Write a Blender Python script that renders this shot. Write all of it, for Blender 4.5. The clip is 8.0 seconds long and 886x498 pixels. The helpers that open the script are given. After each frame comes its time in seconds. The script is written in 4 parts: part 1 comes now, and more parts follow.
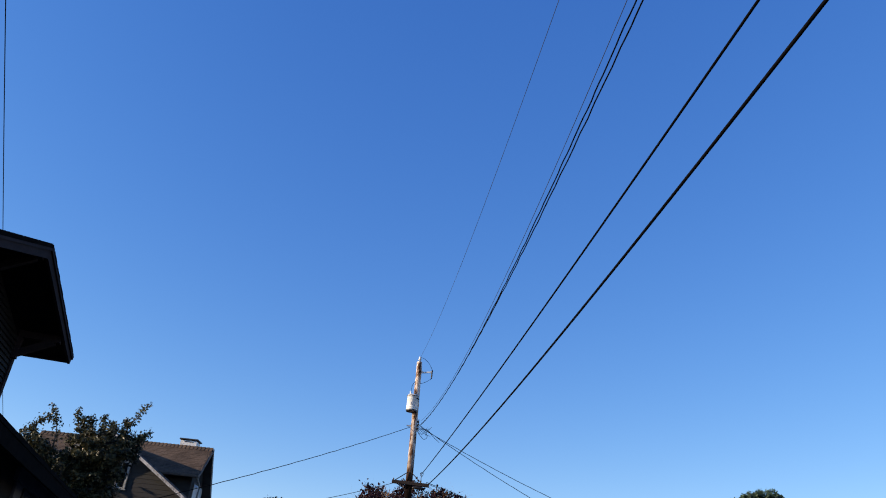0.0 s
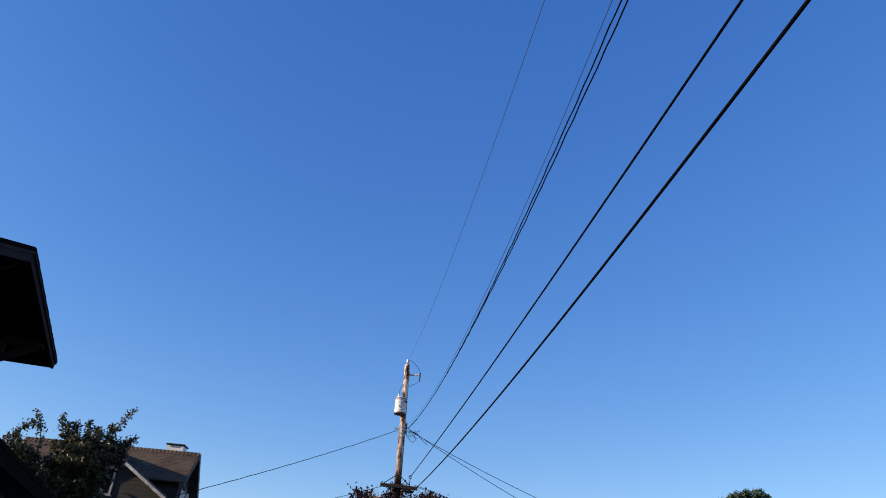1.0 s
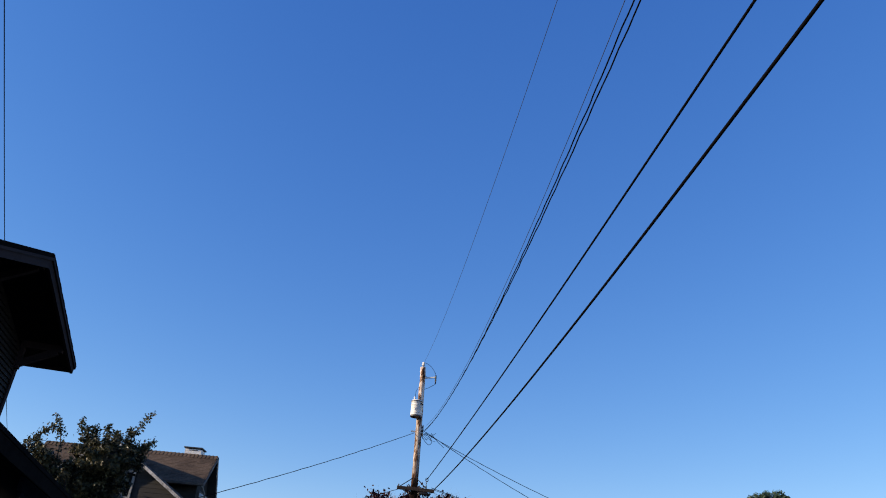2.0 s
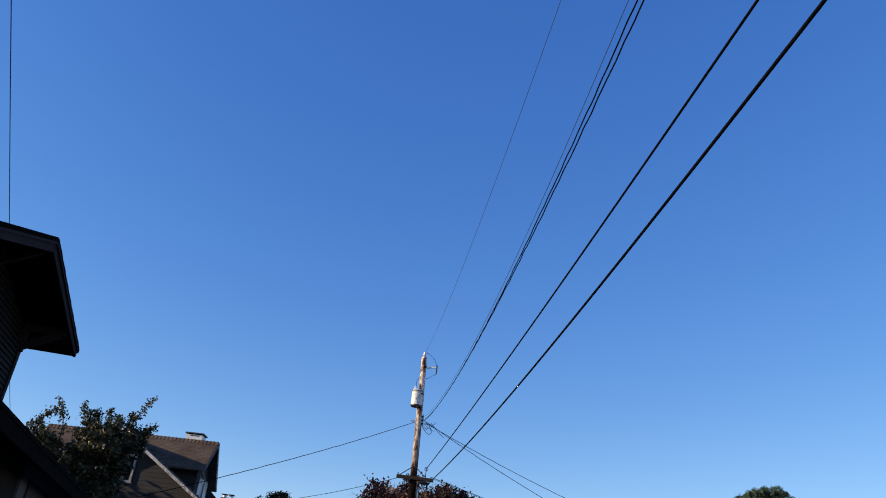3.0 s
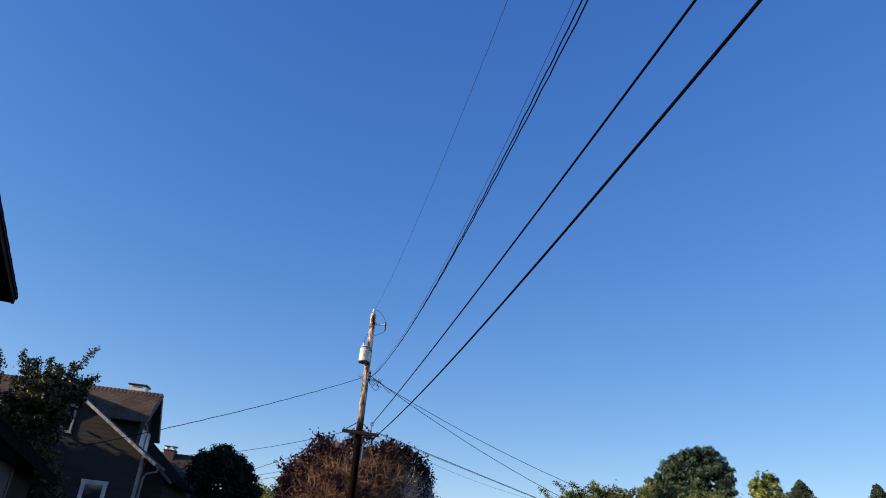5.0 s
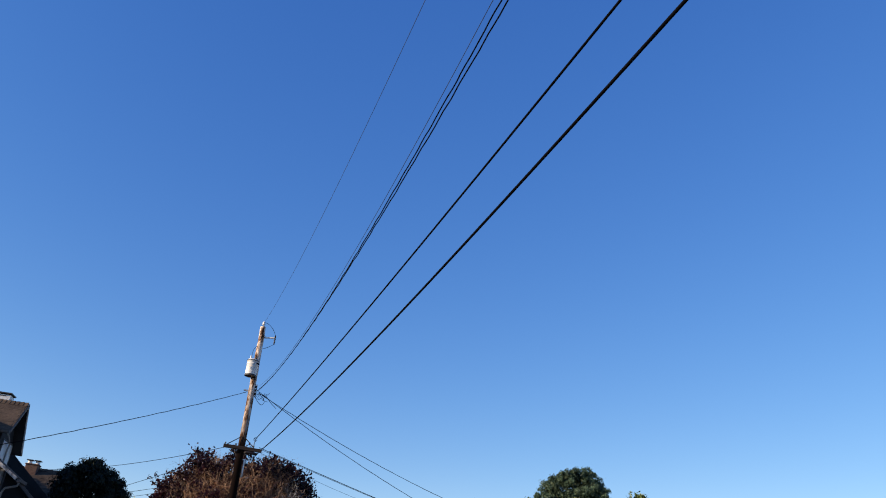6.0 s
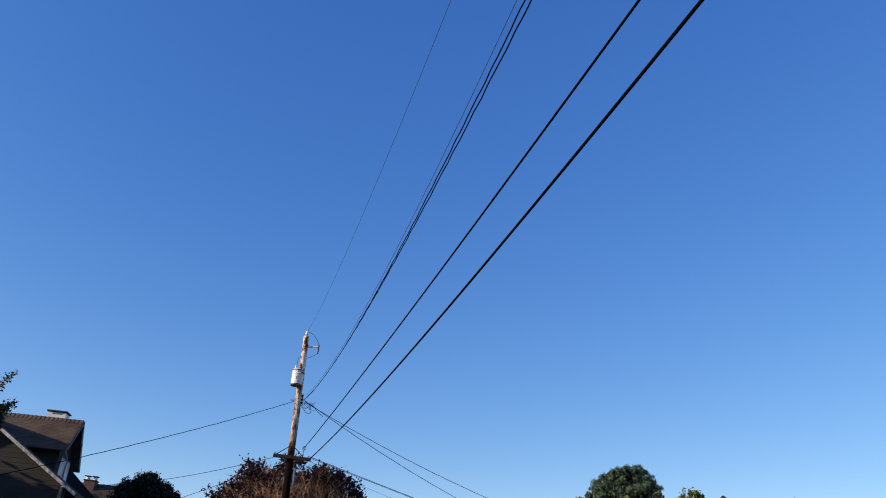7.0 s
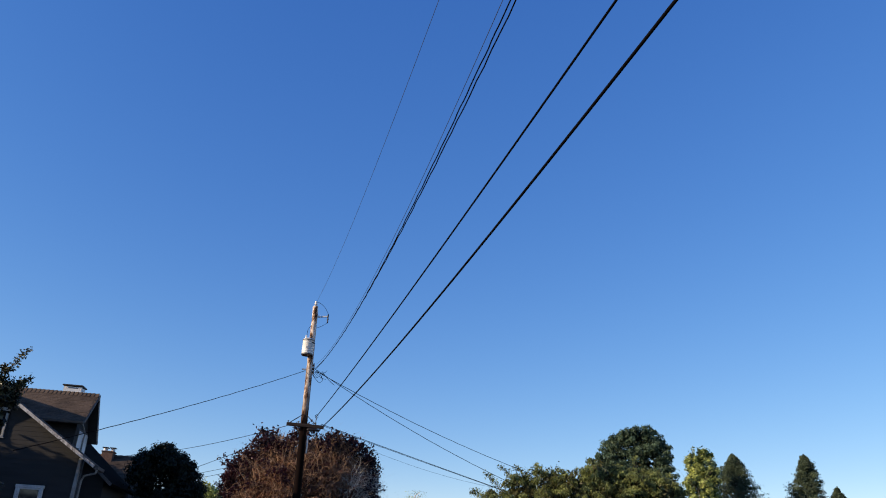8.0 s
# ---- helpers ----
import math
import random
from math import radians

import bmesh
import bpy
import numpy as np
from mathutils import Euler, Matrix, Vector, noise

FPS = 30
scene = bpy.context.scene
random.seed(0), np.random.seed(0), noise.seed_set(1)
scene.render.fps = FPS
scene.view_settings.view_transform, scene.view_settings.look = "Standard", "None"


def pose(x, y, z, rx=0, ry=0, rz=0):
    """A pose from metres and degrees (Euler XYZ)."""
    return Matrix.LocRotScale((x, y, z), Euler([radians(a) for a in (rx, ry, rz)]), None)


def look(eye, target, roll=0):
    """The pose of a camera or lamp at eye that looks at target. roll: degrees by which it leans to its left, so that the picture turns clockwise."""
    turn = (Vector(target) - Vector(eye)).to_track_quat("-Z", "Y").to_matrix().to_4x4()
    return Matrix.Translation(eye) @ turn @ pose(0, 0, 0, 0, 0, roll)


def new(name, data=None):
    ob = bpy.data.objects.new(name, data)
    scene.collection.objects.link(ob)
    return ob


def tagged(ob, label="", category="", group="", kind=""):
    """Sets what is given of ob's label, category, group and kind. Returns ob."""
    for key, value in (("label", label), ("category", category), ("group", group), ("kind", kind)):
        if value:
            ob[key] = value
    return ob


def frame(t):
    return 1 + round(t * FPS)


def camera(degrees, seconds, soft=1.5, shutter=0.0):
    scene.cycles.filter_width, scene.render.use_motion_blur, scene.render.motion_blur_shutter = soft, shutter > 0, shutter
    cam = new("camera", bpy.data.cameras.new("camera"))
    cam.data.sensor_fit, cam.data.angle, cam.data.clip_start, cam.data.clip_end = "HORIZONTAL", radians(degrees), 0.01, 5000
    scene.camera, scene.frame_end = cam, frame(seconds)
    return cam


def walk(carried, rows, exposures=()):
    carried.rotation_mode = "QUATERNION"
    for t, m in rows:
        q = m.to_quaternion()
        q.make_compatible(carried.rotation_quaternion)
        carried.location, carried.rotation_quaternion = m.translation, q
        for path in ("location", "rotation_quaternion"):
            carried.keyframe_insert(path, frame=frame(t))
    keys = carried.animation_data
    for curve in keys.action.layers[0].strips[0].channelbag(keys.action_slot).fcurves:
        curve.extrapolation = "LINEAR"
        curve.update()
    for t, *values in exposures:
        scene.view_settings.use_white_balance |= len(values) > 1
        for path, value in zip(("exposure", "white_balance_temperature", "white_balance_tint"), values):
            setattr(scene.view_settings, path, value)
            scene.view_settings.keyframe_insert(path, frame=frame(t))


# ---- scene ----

EYE = Vector((0.0, 0.0, 1.6))


def view(yaw, pitch, roll, sway):
    """The hand-held camera's pose: yaw to the left, pitch up, roll, in degrees, and its sway from the standing place."""
    a, b = radians(yaw), radians(pitch)
    ahead = Vector((-math.sin(a) * math.cos(b), math.cos(a) * math.cos(b), math.sin(b)))
    return look(EYE + Vector(sway), EYE + Vector(sway) + ahead, roll)


cam = camera(61.1, 8.0, soft=1.0)
walk(cam, [
    (0.0, view(0.32, 27.41, 6.05, (-0.027, -0.005, 0.053))),
    (0.5, view(-0.71, 27.45, 5.67, (-0.012, -0.009, 0.033))),
    (1.0, view(-0.72, 27.72, 5.26, (-0.015, 0.022, 0.041))),
    (1.5, view(0.26, 27.78, 5.03, (-0.012, 0.006, 0.050))),
    (1.7, view(0.45, 27.79, 5.18, (-0.006, 0.012, 0.053))),
    (2.8, view(0.70, 27.44, 6.14, (0.006, -0.004, 0.053))),
    (3.0, view(0.79, 27.05, 6.41, (0.012, -0.012, 0.032))),
    (3.5, view(1.20, 25.37, 7.03, (-0.011, 0.006, 0.024))),
    (4.0, view(0.87, 24.10, 7.29, (0.003, 0.002, 0.008))),
    (4.5, view(-0.00, 24.03, 7.01, (0.000, 0.000, 0.000))),
    (4.7, view(-1.43, 24.17, 6.76, (-0.013, 0.011, 0.014))),
    (5.8, view(-10.45, 25.74, 5.87, (-0.000, -0.056, -0.054))),
    (6.0, view(-12.26, 26.64, 5.63, (-0.016, -0.134, -0.114))),
    (6.5, view(-12.68, 26.94, 4.25, (0.058, -0.153, -0.104))),
    (7.0, view(-8.99, 26.60, 4.30, (0.008, -0.093, -0.102))),
    (7.5, view(-8.22, 25.47, 3.86, (0.021, -0.098, -0.100))),
    (8.0, view(-8.62, 24.00, 3.12, (-0.003, -0.148, -0.074))),
], exposures=[(0.0, 0.60), (0.5, 0.53), (1.5, 0.52), (3.0, 0.50), (4.0, 0.40), (6.0, 0.45), (8.0, 0.42)])

# ---- light ----
SUN_AZ, SUN_EL = radians(-102), radians(14.3)
world = bpy.data.worlds.new("sky")
scene.world = world
world.use_nodes = True
wn = world.node_tree
sky = wn.nodes.new("ShaderNodeTexSky")
sky.sky_type = "NISHITA"
sky.sun_disc = False
sky.sun_elevation, sky.sun_rotation = SUN_EL, SUN_AZ
sky.air_density, sky.dust_density, sky.ozone_density = 0.85, 0.05, 2.5
wn.nodes["Background"].inputs["Strength"].default_value = 0.149
rich = wn.nodes.new("ShaderNodeHueSaturation")
rich.inputs["Hue"].default_value, rich.inputs["Saturation"].default_value = 0.511, 1.19
wn.links.new(sky.outputs[0], rich.inputs["Color"])
# clear dry autumn sky: deeper blue overhead, softer towards the horizon
split, join = wn.nodes.new("ShaderNodeSeparateColor"), wn.nodes.new("ShaderNodeCombineColor")
wn.links.new(rich.outputs[0], split.inputs[0])
for i, (gain, power) in enumerate(((1.11, 1.05), (1.150, 0.86), (1.80, 0.57))):
    p, g = wn.nodes.new("ShaderNodeMath"), wn.nodes.new("ShaderNodeMath")
    p.operation, g.operation = "POWER", "MULTIPLY"
    p.inputs[1].default_value, g.inputs[1].default_value = power, gain
    wn.links.new(split.outputs[i], p.inputs[0])
    wn.links.new(p.outputs[0], g.inputs[0])
    wn.links.new(g.outputs[0], join.inputs[i])
wn.links.new(join.outputs[0], wn.nodes["Background"].inputs["Color"])
sun = new("sun", bpy.data.lights.new("sun", "SUN"))
sun.data.energy, sun.data.angle, sun.data.color = 4.9, radians(0.5), (1.0, 0.80, 0.56)
sun.matrix_world = look(Vector((math.sin(SUN_AZ) * math.cos(SUN_EL), math.cos(SUN_AZ) * math.cos(SUN_EL), math.sin(SUN_EL))) * 200, (0, 0, 0))


# ---- materials ----
def material(name, dark, light, scale=3.0, rough=0.8, metal=0.0, bump=0.3, fine=40.0, stretch=(1, 1, 1), per_piece=0.0, spec=0.3):
    """Two scales of mottling between two colours, with fine relief."""
    m = bpy.data.materials.new(name)
    m.use_nodes = True
    t = m.node_tree
    n, l = t.nodes, t.links
    b = n["Principled BSDF"]
    co, mp = n.new("ShaderNodeTexCoord"), n.new("ShaderNodeMapping")
    mp.inputs["Scale"].default_value = stretch
    l.new(co.outputs["Object"], mp.inputs["Vector"])
    big, small = n.new("ShaderNodeTexNoise"), n.new("ShaderNodeTexNoise")
    big.inputs["Scale"].default_value, small.inputs["Scale"].default_value = scale, fine
    big.inputs["Detail"].default_value, small.inputs["Detail"].default_value = 5, 3
    for x in (big, small):
        l.new(mp.outputs[0], x.inputs["Vector"])
    mix = n.new("ShaderNodeMath")
    mix.operation = "MULTIPLY_ADD"
    mix.inputs[1].default_value = 0.4
    half = n.new("ShaderNodeMath")
    half.operation = "MULTIPLY"
    half.inputs[1].default_value = 0.6
    l.new(big.outputs[0], half.inputs[0])
    l.new(small.outputs[0], mix.inputs[0])
    l.new(half.outputs[0], mix.inputs[2])
    last = mix.outputs[0]
    if per_piece:
        info, add = n.new("ShaderNodeObjectInfo"), n.new("ShaderNodeMath")
        add.operation = "MULTIPLY_ADD"
        add.inputs[1].default_value = per_piece
        l.new(info.outputs["Random"], add.inputs[0])
        l.new(last, add.inputs[2])
        last = add.outputs[0]
    ramp = n.new("ShaderNodeValToRGB")
    ramp.color_ramp.elements[0].position, ramp.color_ramp.elements[1].position = 0.36, 0.62 + per_piece
    ramp.color_ramp.elements[0].color, ramp.color_ramp.elements[1].color = (*dark, 1), (*light, 1)
    l.new(last, ramp.inputs[0])
    l.new(ramp.outputs[0], b.inputs["Base Color"])
    b.inputs["Roughness"].default_value, b.inputs["Metallic"].default_value = rough, metal
    b.inputs["Specular IOR Level"].default_value = spec
    if bump:
        bp = n.new("ShaderNodeBump")
        bp.inputs["Strength"].default_value, bp.inputs["Distance"].default_value = bump, 0.01
        l.new(mix.outputs[0], bp.inputs["Height"])
        l.new(bp.outputs[0], b.inputs["Normal"])
    return m


def leaf_material(name, dark, light, shine=0.45, through_light=0.35):
    """Leaves: each its own tone, some light passing through."""
    m = bpy.data.materials.new(name)
    m.use_nodes = True
    t = m.node_tree
    n, l = t.nodes, t.links
    b = n["Principled BSDF"]
    geo, ramp = n.new("ShaderNodeNewGeometry"), n.new("ShaderNodeValToRGB")
    ramp.color_ramp.elements[0].color, ramp.color_ramp.elements[1].color = (*dark, 1), (*light, 1)
    co, nz = n.new("ShaderNodeTexCoord"), n.new("ShaderNodeTexNoise")
    nz.inputs["Scale"].default_value, nz.inputs["Detail"].default_value = 1.5, 3.0
    l.new(co.outputs["Object"], nz.inputs["Vector"])
    half, mixed = n.new("ShaderNodeMath"), n.new("ShaderNodeMath")
    half.operation = mixed.operation = "MULTIPLY_ADD"
    half.inputs[1].default_value, half.inputs[2].default_value = 0.65, -1.0
    mixed.inputs[1].default_value = 2.3
    l.new(geo.outputs["Random Per Island"], half.inputs[0])
    l.new(nz.outputs[0], mixed.inputs[0])
    l.new(half.outputs[0], mixed.inputs[2])
    l.new(mixed.outputs[0], ramp.inputs[0])
    l.new(ramp.outputs[0], b.inputs["Base Color"])
    b.inputs["Roughness"].default_value = shine
    b.inputs["Specular IOR Level"].default_value = 0.3
    tr, mx = n.new("ShaderNodeBsdfTranslucent"), n.new("ShaderNodeMixShader")
    l.new(ramp.outputs[0], tr.inputs["Color"])
    mx.inputs[0].default_value = through_light
    l.new(b.outputs[0], mx.inputs[1])
    l.new(tr.outputs[0], mx.inputs[2])
    l.new(mx.outputs[0], n["Material Output"].inputs["Surface"])
    return m


def glass_material(name):
    m = bpy.data.materials.new(name)
    m.use_nodes = True
    b = m.node_tree.nodes["Principled BSDF"]
    b.inputs["Base Color"].default_value = (0.02, 0.025, 0.03, 1)
    b.inputs["Roughness"].default_value = 0.03
    b.inputs["Specular IOR Level"].default_value = 0.5
    return m


def pole_material():
    """Weathered pole: pale wood above, brown streaks and knots, near-black below, ragged between."""
    m = material("pole_wood", (0.035, 0.018, 0.012), (0.80, 0.71, 0.63), 1.5, 0.88, 0, 0.9, 8, (4.0, 4.0, 1.3), spec=0.03)
    t = m.node_tree
    n, l = t.nodes, t.links
    b = n["Principled BSDF"]
    ramp = b.inputs["Base Color"].links[0].from_node
    ramp.color_ramp.elements[0].position, ramp.color_ramp.elements[1].position = 0.40, 0.56
    ramp.color_ramp.elements.new(0.46).color = (0.32, 0.20, 0.135, 1)
    co, sep = n.new("ShaderNodeTexCoord"), n.new("ShaderNodeSeparateXYZ")
    l.new(co.outputs["Object"], sep.inputs[0])

    def patches(scale, stretch, lo, hi, gain, offset):
        """Ragged cover between two heights: 0 below, 1 above."""
        mp, nz = n.new("ShaderNodeMapping"), n.new("ShaderNodeTexNoise")
        mp.inputs["Scale"].default_value = stretch
        nz.inputs["Scale"].default_value, nz.inputs["Detail"].default_value = scale, 4.0
        l.new(co.outputs["Object"], mp.inputs[0])
        l.new(mp.outputs[0], nz.inputs["Vector"])
        add, rg = n.new("ShaderNodeMath"), n.new("ShaderNodeMapRange")
        add.operation = "MULTIPLY_ADD"
        add.inputs[1].default_value = gain
        l.new(nz.outputs[0], add.inputs[0])
        l.new(sep.outputs[2], add.inputs[2])
        rg.inputs[1].default_value, rg.inputs[2].default_value = lo + offset, hi + offset
        l.new(add.outputs[0], rg.inputs[0])
        return rg.outputs[0]

    def over(fac, colour, below):
        mx = n.new("ShaderNodeMix")
        mx.data_type = "RGBA"
        mx.inputs[6].default_value = (*colour, 1)
        l.new(fac, mx.inputs[0])
        l.new(below, mx.inputs[7])
        return mx.outputs[2]

    brown = over(patches(2.0, (3.5, 3.5, 0.9), 6.6, 9.9, 8.0, 4.0), (0.085, 0.042, 0.024), ramp.outputs[0])
    dark = over(patches(2.2, (2.5, 2.5, 0.35), 6.6, 8.0, 3.0, 1.5), (0.007, 0.004, 0.0035), brown)
    l.new(dark, b.inputs["Base Color"])
    return m


M_GROUND = material("ground", (0.045, 0.045, 0.047), (0.075, 0.073, 0.07), 0.4, 0.9, 0, 0.4, 60)
M_POLE = pole_material()
M_ARM = material("old_arm_timber", (0.014, 0.009, 0.008), (0.040, 0.027, 0.022), 2, 0.85, 0, 0.5, 30, (1, 8, 8))
M_TANK = material("tank_paint", (0.58, 0.58, 0.58), (0.76, 0.76, 0.75), 3, 0.4, 0.0, 0.1, 30)
M_STEEL = material("galvanised_steel", (0.32, 0.32, 0.32), (0.5, 0.5, 0.5), 8, 0.5, 0.8, 0.1, 60)
M_PORCELAIN = material("dark_porcelain", (0.006, 0.005, 0.006), (0.016, 0.012, 0.012), 8, 0.4, 0, 0.05, 60)
M_RUBBER = material("cable_sheath", (0.002, 0.002, 0.003), (0.005, 0.005, 0.007), 6, 0.95, 0, 0, 60, spec=0.03)
M_BARE = material("bare_conductor", (0.02, 0.022, 0.025), (0.04, 0.042, 0.045), 6, 0.7, 0, 0, 60)
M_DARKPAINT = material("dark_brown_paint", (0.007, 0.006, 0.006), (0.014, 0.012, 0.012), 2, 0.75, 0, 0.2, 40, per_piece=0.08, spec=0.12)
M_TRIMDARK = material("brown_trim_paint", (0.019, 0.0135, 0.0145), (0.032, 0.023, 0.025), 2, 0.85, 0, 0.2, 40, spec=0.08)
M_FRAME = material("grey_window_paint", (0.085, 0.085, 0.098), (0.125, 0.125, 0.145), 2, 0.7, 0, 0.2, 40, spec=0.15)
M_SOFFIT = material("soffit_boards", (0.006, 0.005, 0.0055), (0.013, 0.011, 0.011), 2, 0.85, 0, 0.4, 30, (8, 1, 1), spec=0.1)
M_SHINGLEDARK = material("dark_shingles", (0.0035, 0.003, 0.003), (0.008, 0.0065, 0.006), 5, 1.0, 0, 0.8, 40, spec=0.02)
M_SHINGLE = material("brown_shingles", (0.046, 0.031, 0.023), (0.108, 0.075, 0.054), 2.2, 0.95, 0, 1.0, 11, (1, 1, 4))
M_SIDING = material("taupe_siding", (0.022, 0.0205, 0.0205), (0.034, 0.0315, 0.0315), 1.2, 0.75, 0, 0.3, 20, (0.6, 1, 5), per_piece=0.06)
M_WHITE = material("worn_white_paint", (0.38, 0.37, 0.36), (0.62, 0.61, 0.60), 3, 0.6, 0, 0.3, 25)
M_RAKE = material("peeling_paint", (0.085, 0.062, 0.048), (0.66, 0.62, 0.57), 2.2, 0.8, 0, 0.6, 12, (3, 1, 1))
M_RAKE_DARK = material("taupe_trim", (0.07, 0.06, 0.055), (0.13, 0.115, 0.105), 3, 0.7, 0, 0.3, 25)
M_PALE_TRIM = material("pale_grey_paint", (0.20, 0.195, 0.19), (0.34, 0.33, 0.32), 3, 0.6, 0, 0.3, 25)
M_VENT = material("white_metal", (0.6, 0.6, 0.6), (0.78, 0.78, 0.77), 3, 0.5, 0, 0.1, 25)
M_CAP = material("dark_metal_cap", (0.03, 0.03, 0.035), (0.07, 0.07, 0.075), 5, 0.5, 0.3, 0.1, 40)
M_BLIND = material("pale_blind", (0.046, 0.053, 0.068), (0.064, 0.073, 0.092), 1, 0.8, 0, 0.1, 30)
M_GLASS = glass_material("window_glass")
M_BRICK = material("chimney_brick", (0.075, 0.042, 0.032), (0.17, 0.10, 0.075), 6, 0.9, 0, 0.6, 18, (1, 1, 3))
M_BARK = material("bark", (0.06, 0.045, 0.035), (0.14, 0.11, 0.085), 6, 0.95, 0, 0.8, 30, (3, 3, 0.6))
M_TWIG = material("pale_twigs", (0.11, 0.060, 0.038), (0.33, 0.205, 0.135), 1.2, 0.9, 0, 0.3, 20)
M_PALETWIG = material("silver_twigs", (0.50, 0.45, 0.40), (0.78, 0.72, 0.66), 1.5, 0.9, 0, 0.2, 20)
M_LEAF_FRUIT = leaf_material("fruit_leaves", (0.005, 0.0065, 0.004), (0.115, 0.108, 0.052), 0.42, 0.25)
M_LEAF_DARK = leaf_material("dark_leaves", (0.004, 0.007, 0.004), (0.016, 0.023, 0.010), 0.6, 0.15)
M_LEAF_PLUM = leaf_material("plum_leaves", (0.010, 0.005, 0.007), (0.050, 0.014, 0.020))
M_LEAF_RUST = leaf_material("rust_leaves", (0.040, 0.018, 0.012), (0.24, 0.110, 0.066))
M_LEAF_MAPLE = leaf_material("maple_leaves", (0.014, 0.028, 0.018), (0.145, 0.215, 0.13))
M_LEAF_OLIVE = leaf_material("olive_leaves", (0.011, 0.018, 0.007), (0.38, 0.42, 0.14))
# inner olive leaves: shade between the clumps is put into this darker colour
M_LEAF_OLIVE_SHADE = leaf_material("olive_shaded_inner_leaves", (0.014, 0.020, 0.008), (0.11, 0.10, 0.035))
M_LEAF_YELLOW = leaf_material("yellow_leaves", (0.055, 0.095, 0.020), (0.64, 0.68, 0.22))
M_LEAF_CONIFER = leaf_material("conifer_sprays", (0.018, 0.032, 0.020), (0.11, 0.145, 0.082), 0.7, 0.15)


# ---- building helpers ----
def part(name, bm, mat, parent=None, label=""):
    """Links a bmesh as one mesh object under a thing or a part."""
    me = bpy.data.meshes.new(name)
    bmesh.ops.recalc_face_normals(bm, faces=bm.faces)
    bm.to_mesh(me)
    bm.free()
    me.materials.append(mat)
    ob = new(name, me)
    if parent:
        ob.parent = parent
    return tagged(ob, label)


def thing(name, m, label, category, group="", kind=""):
    ob = new(name)
    ob.matrix_basis = m
    ob.empty_display_size = 0.2
    return tagged(ob, label, category, group, kind)


def box(bm, x0, x1, y0, y1, z0, z1, bevel=0.0):
    c = Matrix.Translation(((x0 + x1) / 2, (y0 + y1) / 2, (z0 + z1) / 2)) @ Matrix.Diagonal((abs(x1 - x0), abs(y1 - y0), abs(z1 - z0), 1))
    r = bmesh.ops.create_cube(bm, size=1, matrix=c)
    if bevel:
        es = list({e for v in r["verts"] for e in v.link_edges})
        bmesh.ops.bevel(bm, geom=es, offset=bevel, segments=1, affect="EDGES")
    return bm


def prism(bm, outline, way):
    """A flat outline pushed along a vector."""
    way = Vector(way)
    a = [bm.verts.new(p) for p in outline]
    b = [bm.verts.new(Vector(p) + way) for p in outline]
    bm.faces.new(a)
    bm.faces.new(b[::-1])
    for i in range(len(a)):
        j = (i + 1) % len(a)
        bm.faces.new((a[j], a[i], b[i], b[j]))
    return bm


def beam(bm, p, q, wide, high, up=(0, 0, 1)):
    """A squared timber from p to q."""
    p, q = Vector(p), Vector(q)
    d = (q - p).normalized()
    side = d.cross(Vector(up)).normalized()
    top = side.cross(d).normalized()
    a = side * wide / 2
    b = top * high / 2
    return prism(bm, [p - a - b, p + a - b, p + a + b, p - a + b], q - p)


def tube(bm, points, radii, sides=6):
    """A round rod along points, of one radius or one for each point."""
    points = [Vector(p) for p in points]
    if not isinstance(radii, (list, tuple)):
        radii = [radii] * len(points)
    rings = []
    side = None
    for i, p in enumerate(points):
        d = (points[min(i + 1, len(points) - 1)] - points[max(i - 1, 0)]).normalized()
        if side is None:
            side = d.orthogonal().normalized()
        side = (side - d * side.dot(d)).normalized()
        other = d.cross(side)
        rings.append([bm.verts.new(p + (side * math.cos(k * math.tau / sides) + other * math.sin(k * math.tau / sides)) * radii[i]) for k in range(sides)])
    for r, s in zip(rings, rings[1:]):
        for k in range(sides):
            bm.faces.new((r[k], r[(k + 1) % sides], s[(k + 1) % sides], s[k]))
    bm.faces.new(rings[0][::-1])
    bm.faces.new(rings[-1])
    return bm


def lathe(bm, profile, m=Matrix(), sides=20):
    """A round body from (radius, height) pairs."""
    rings = [[bm.verts.new(m @ Vector((r * math.cos(k * math.tau / sides), r * math.sin(k * math.tau / sides), z))) for k in range(sides)] for r, z in profile]
    for r, s in zip(rings, rings[1:]):
        for k in range(sides):
            bm.faces.new((r[k], r[(k + 1) % sides], s[(k + 1) % sides], s[k]))
    bm.faces.new(rings[0][::-1])
    bm.faces.new(rings[-1])
    return bm


def smooth(ob):
    for f in ob.data.polygons:
        f.use_smooth = True
    return ob


# ---- ground ----
bm = bmesh.new()
bmesh.ops.create_grid(bm, x_segments=8, y_segments=8, size=2500)
tagged(part("ground", bm, M_GROUND), "plain grey asphalt and dirt ground", "ground", kind="structure")


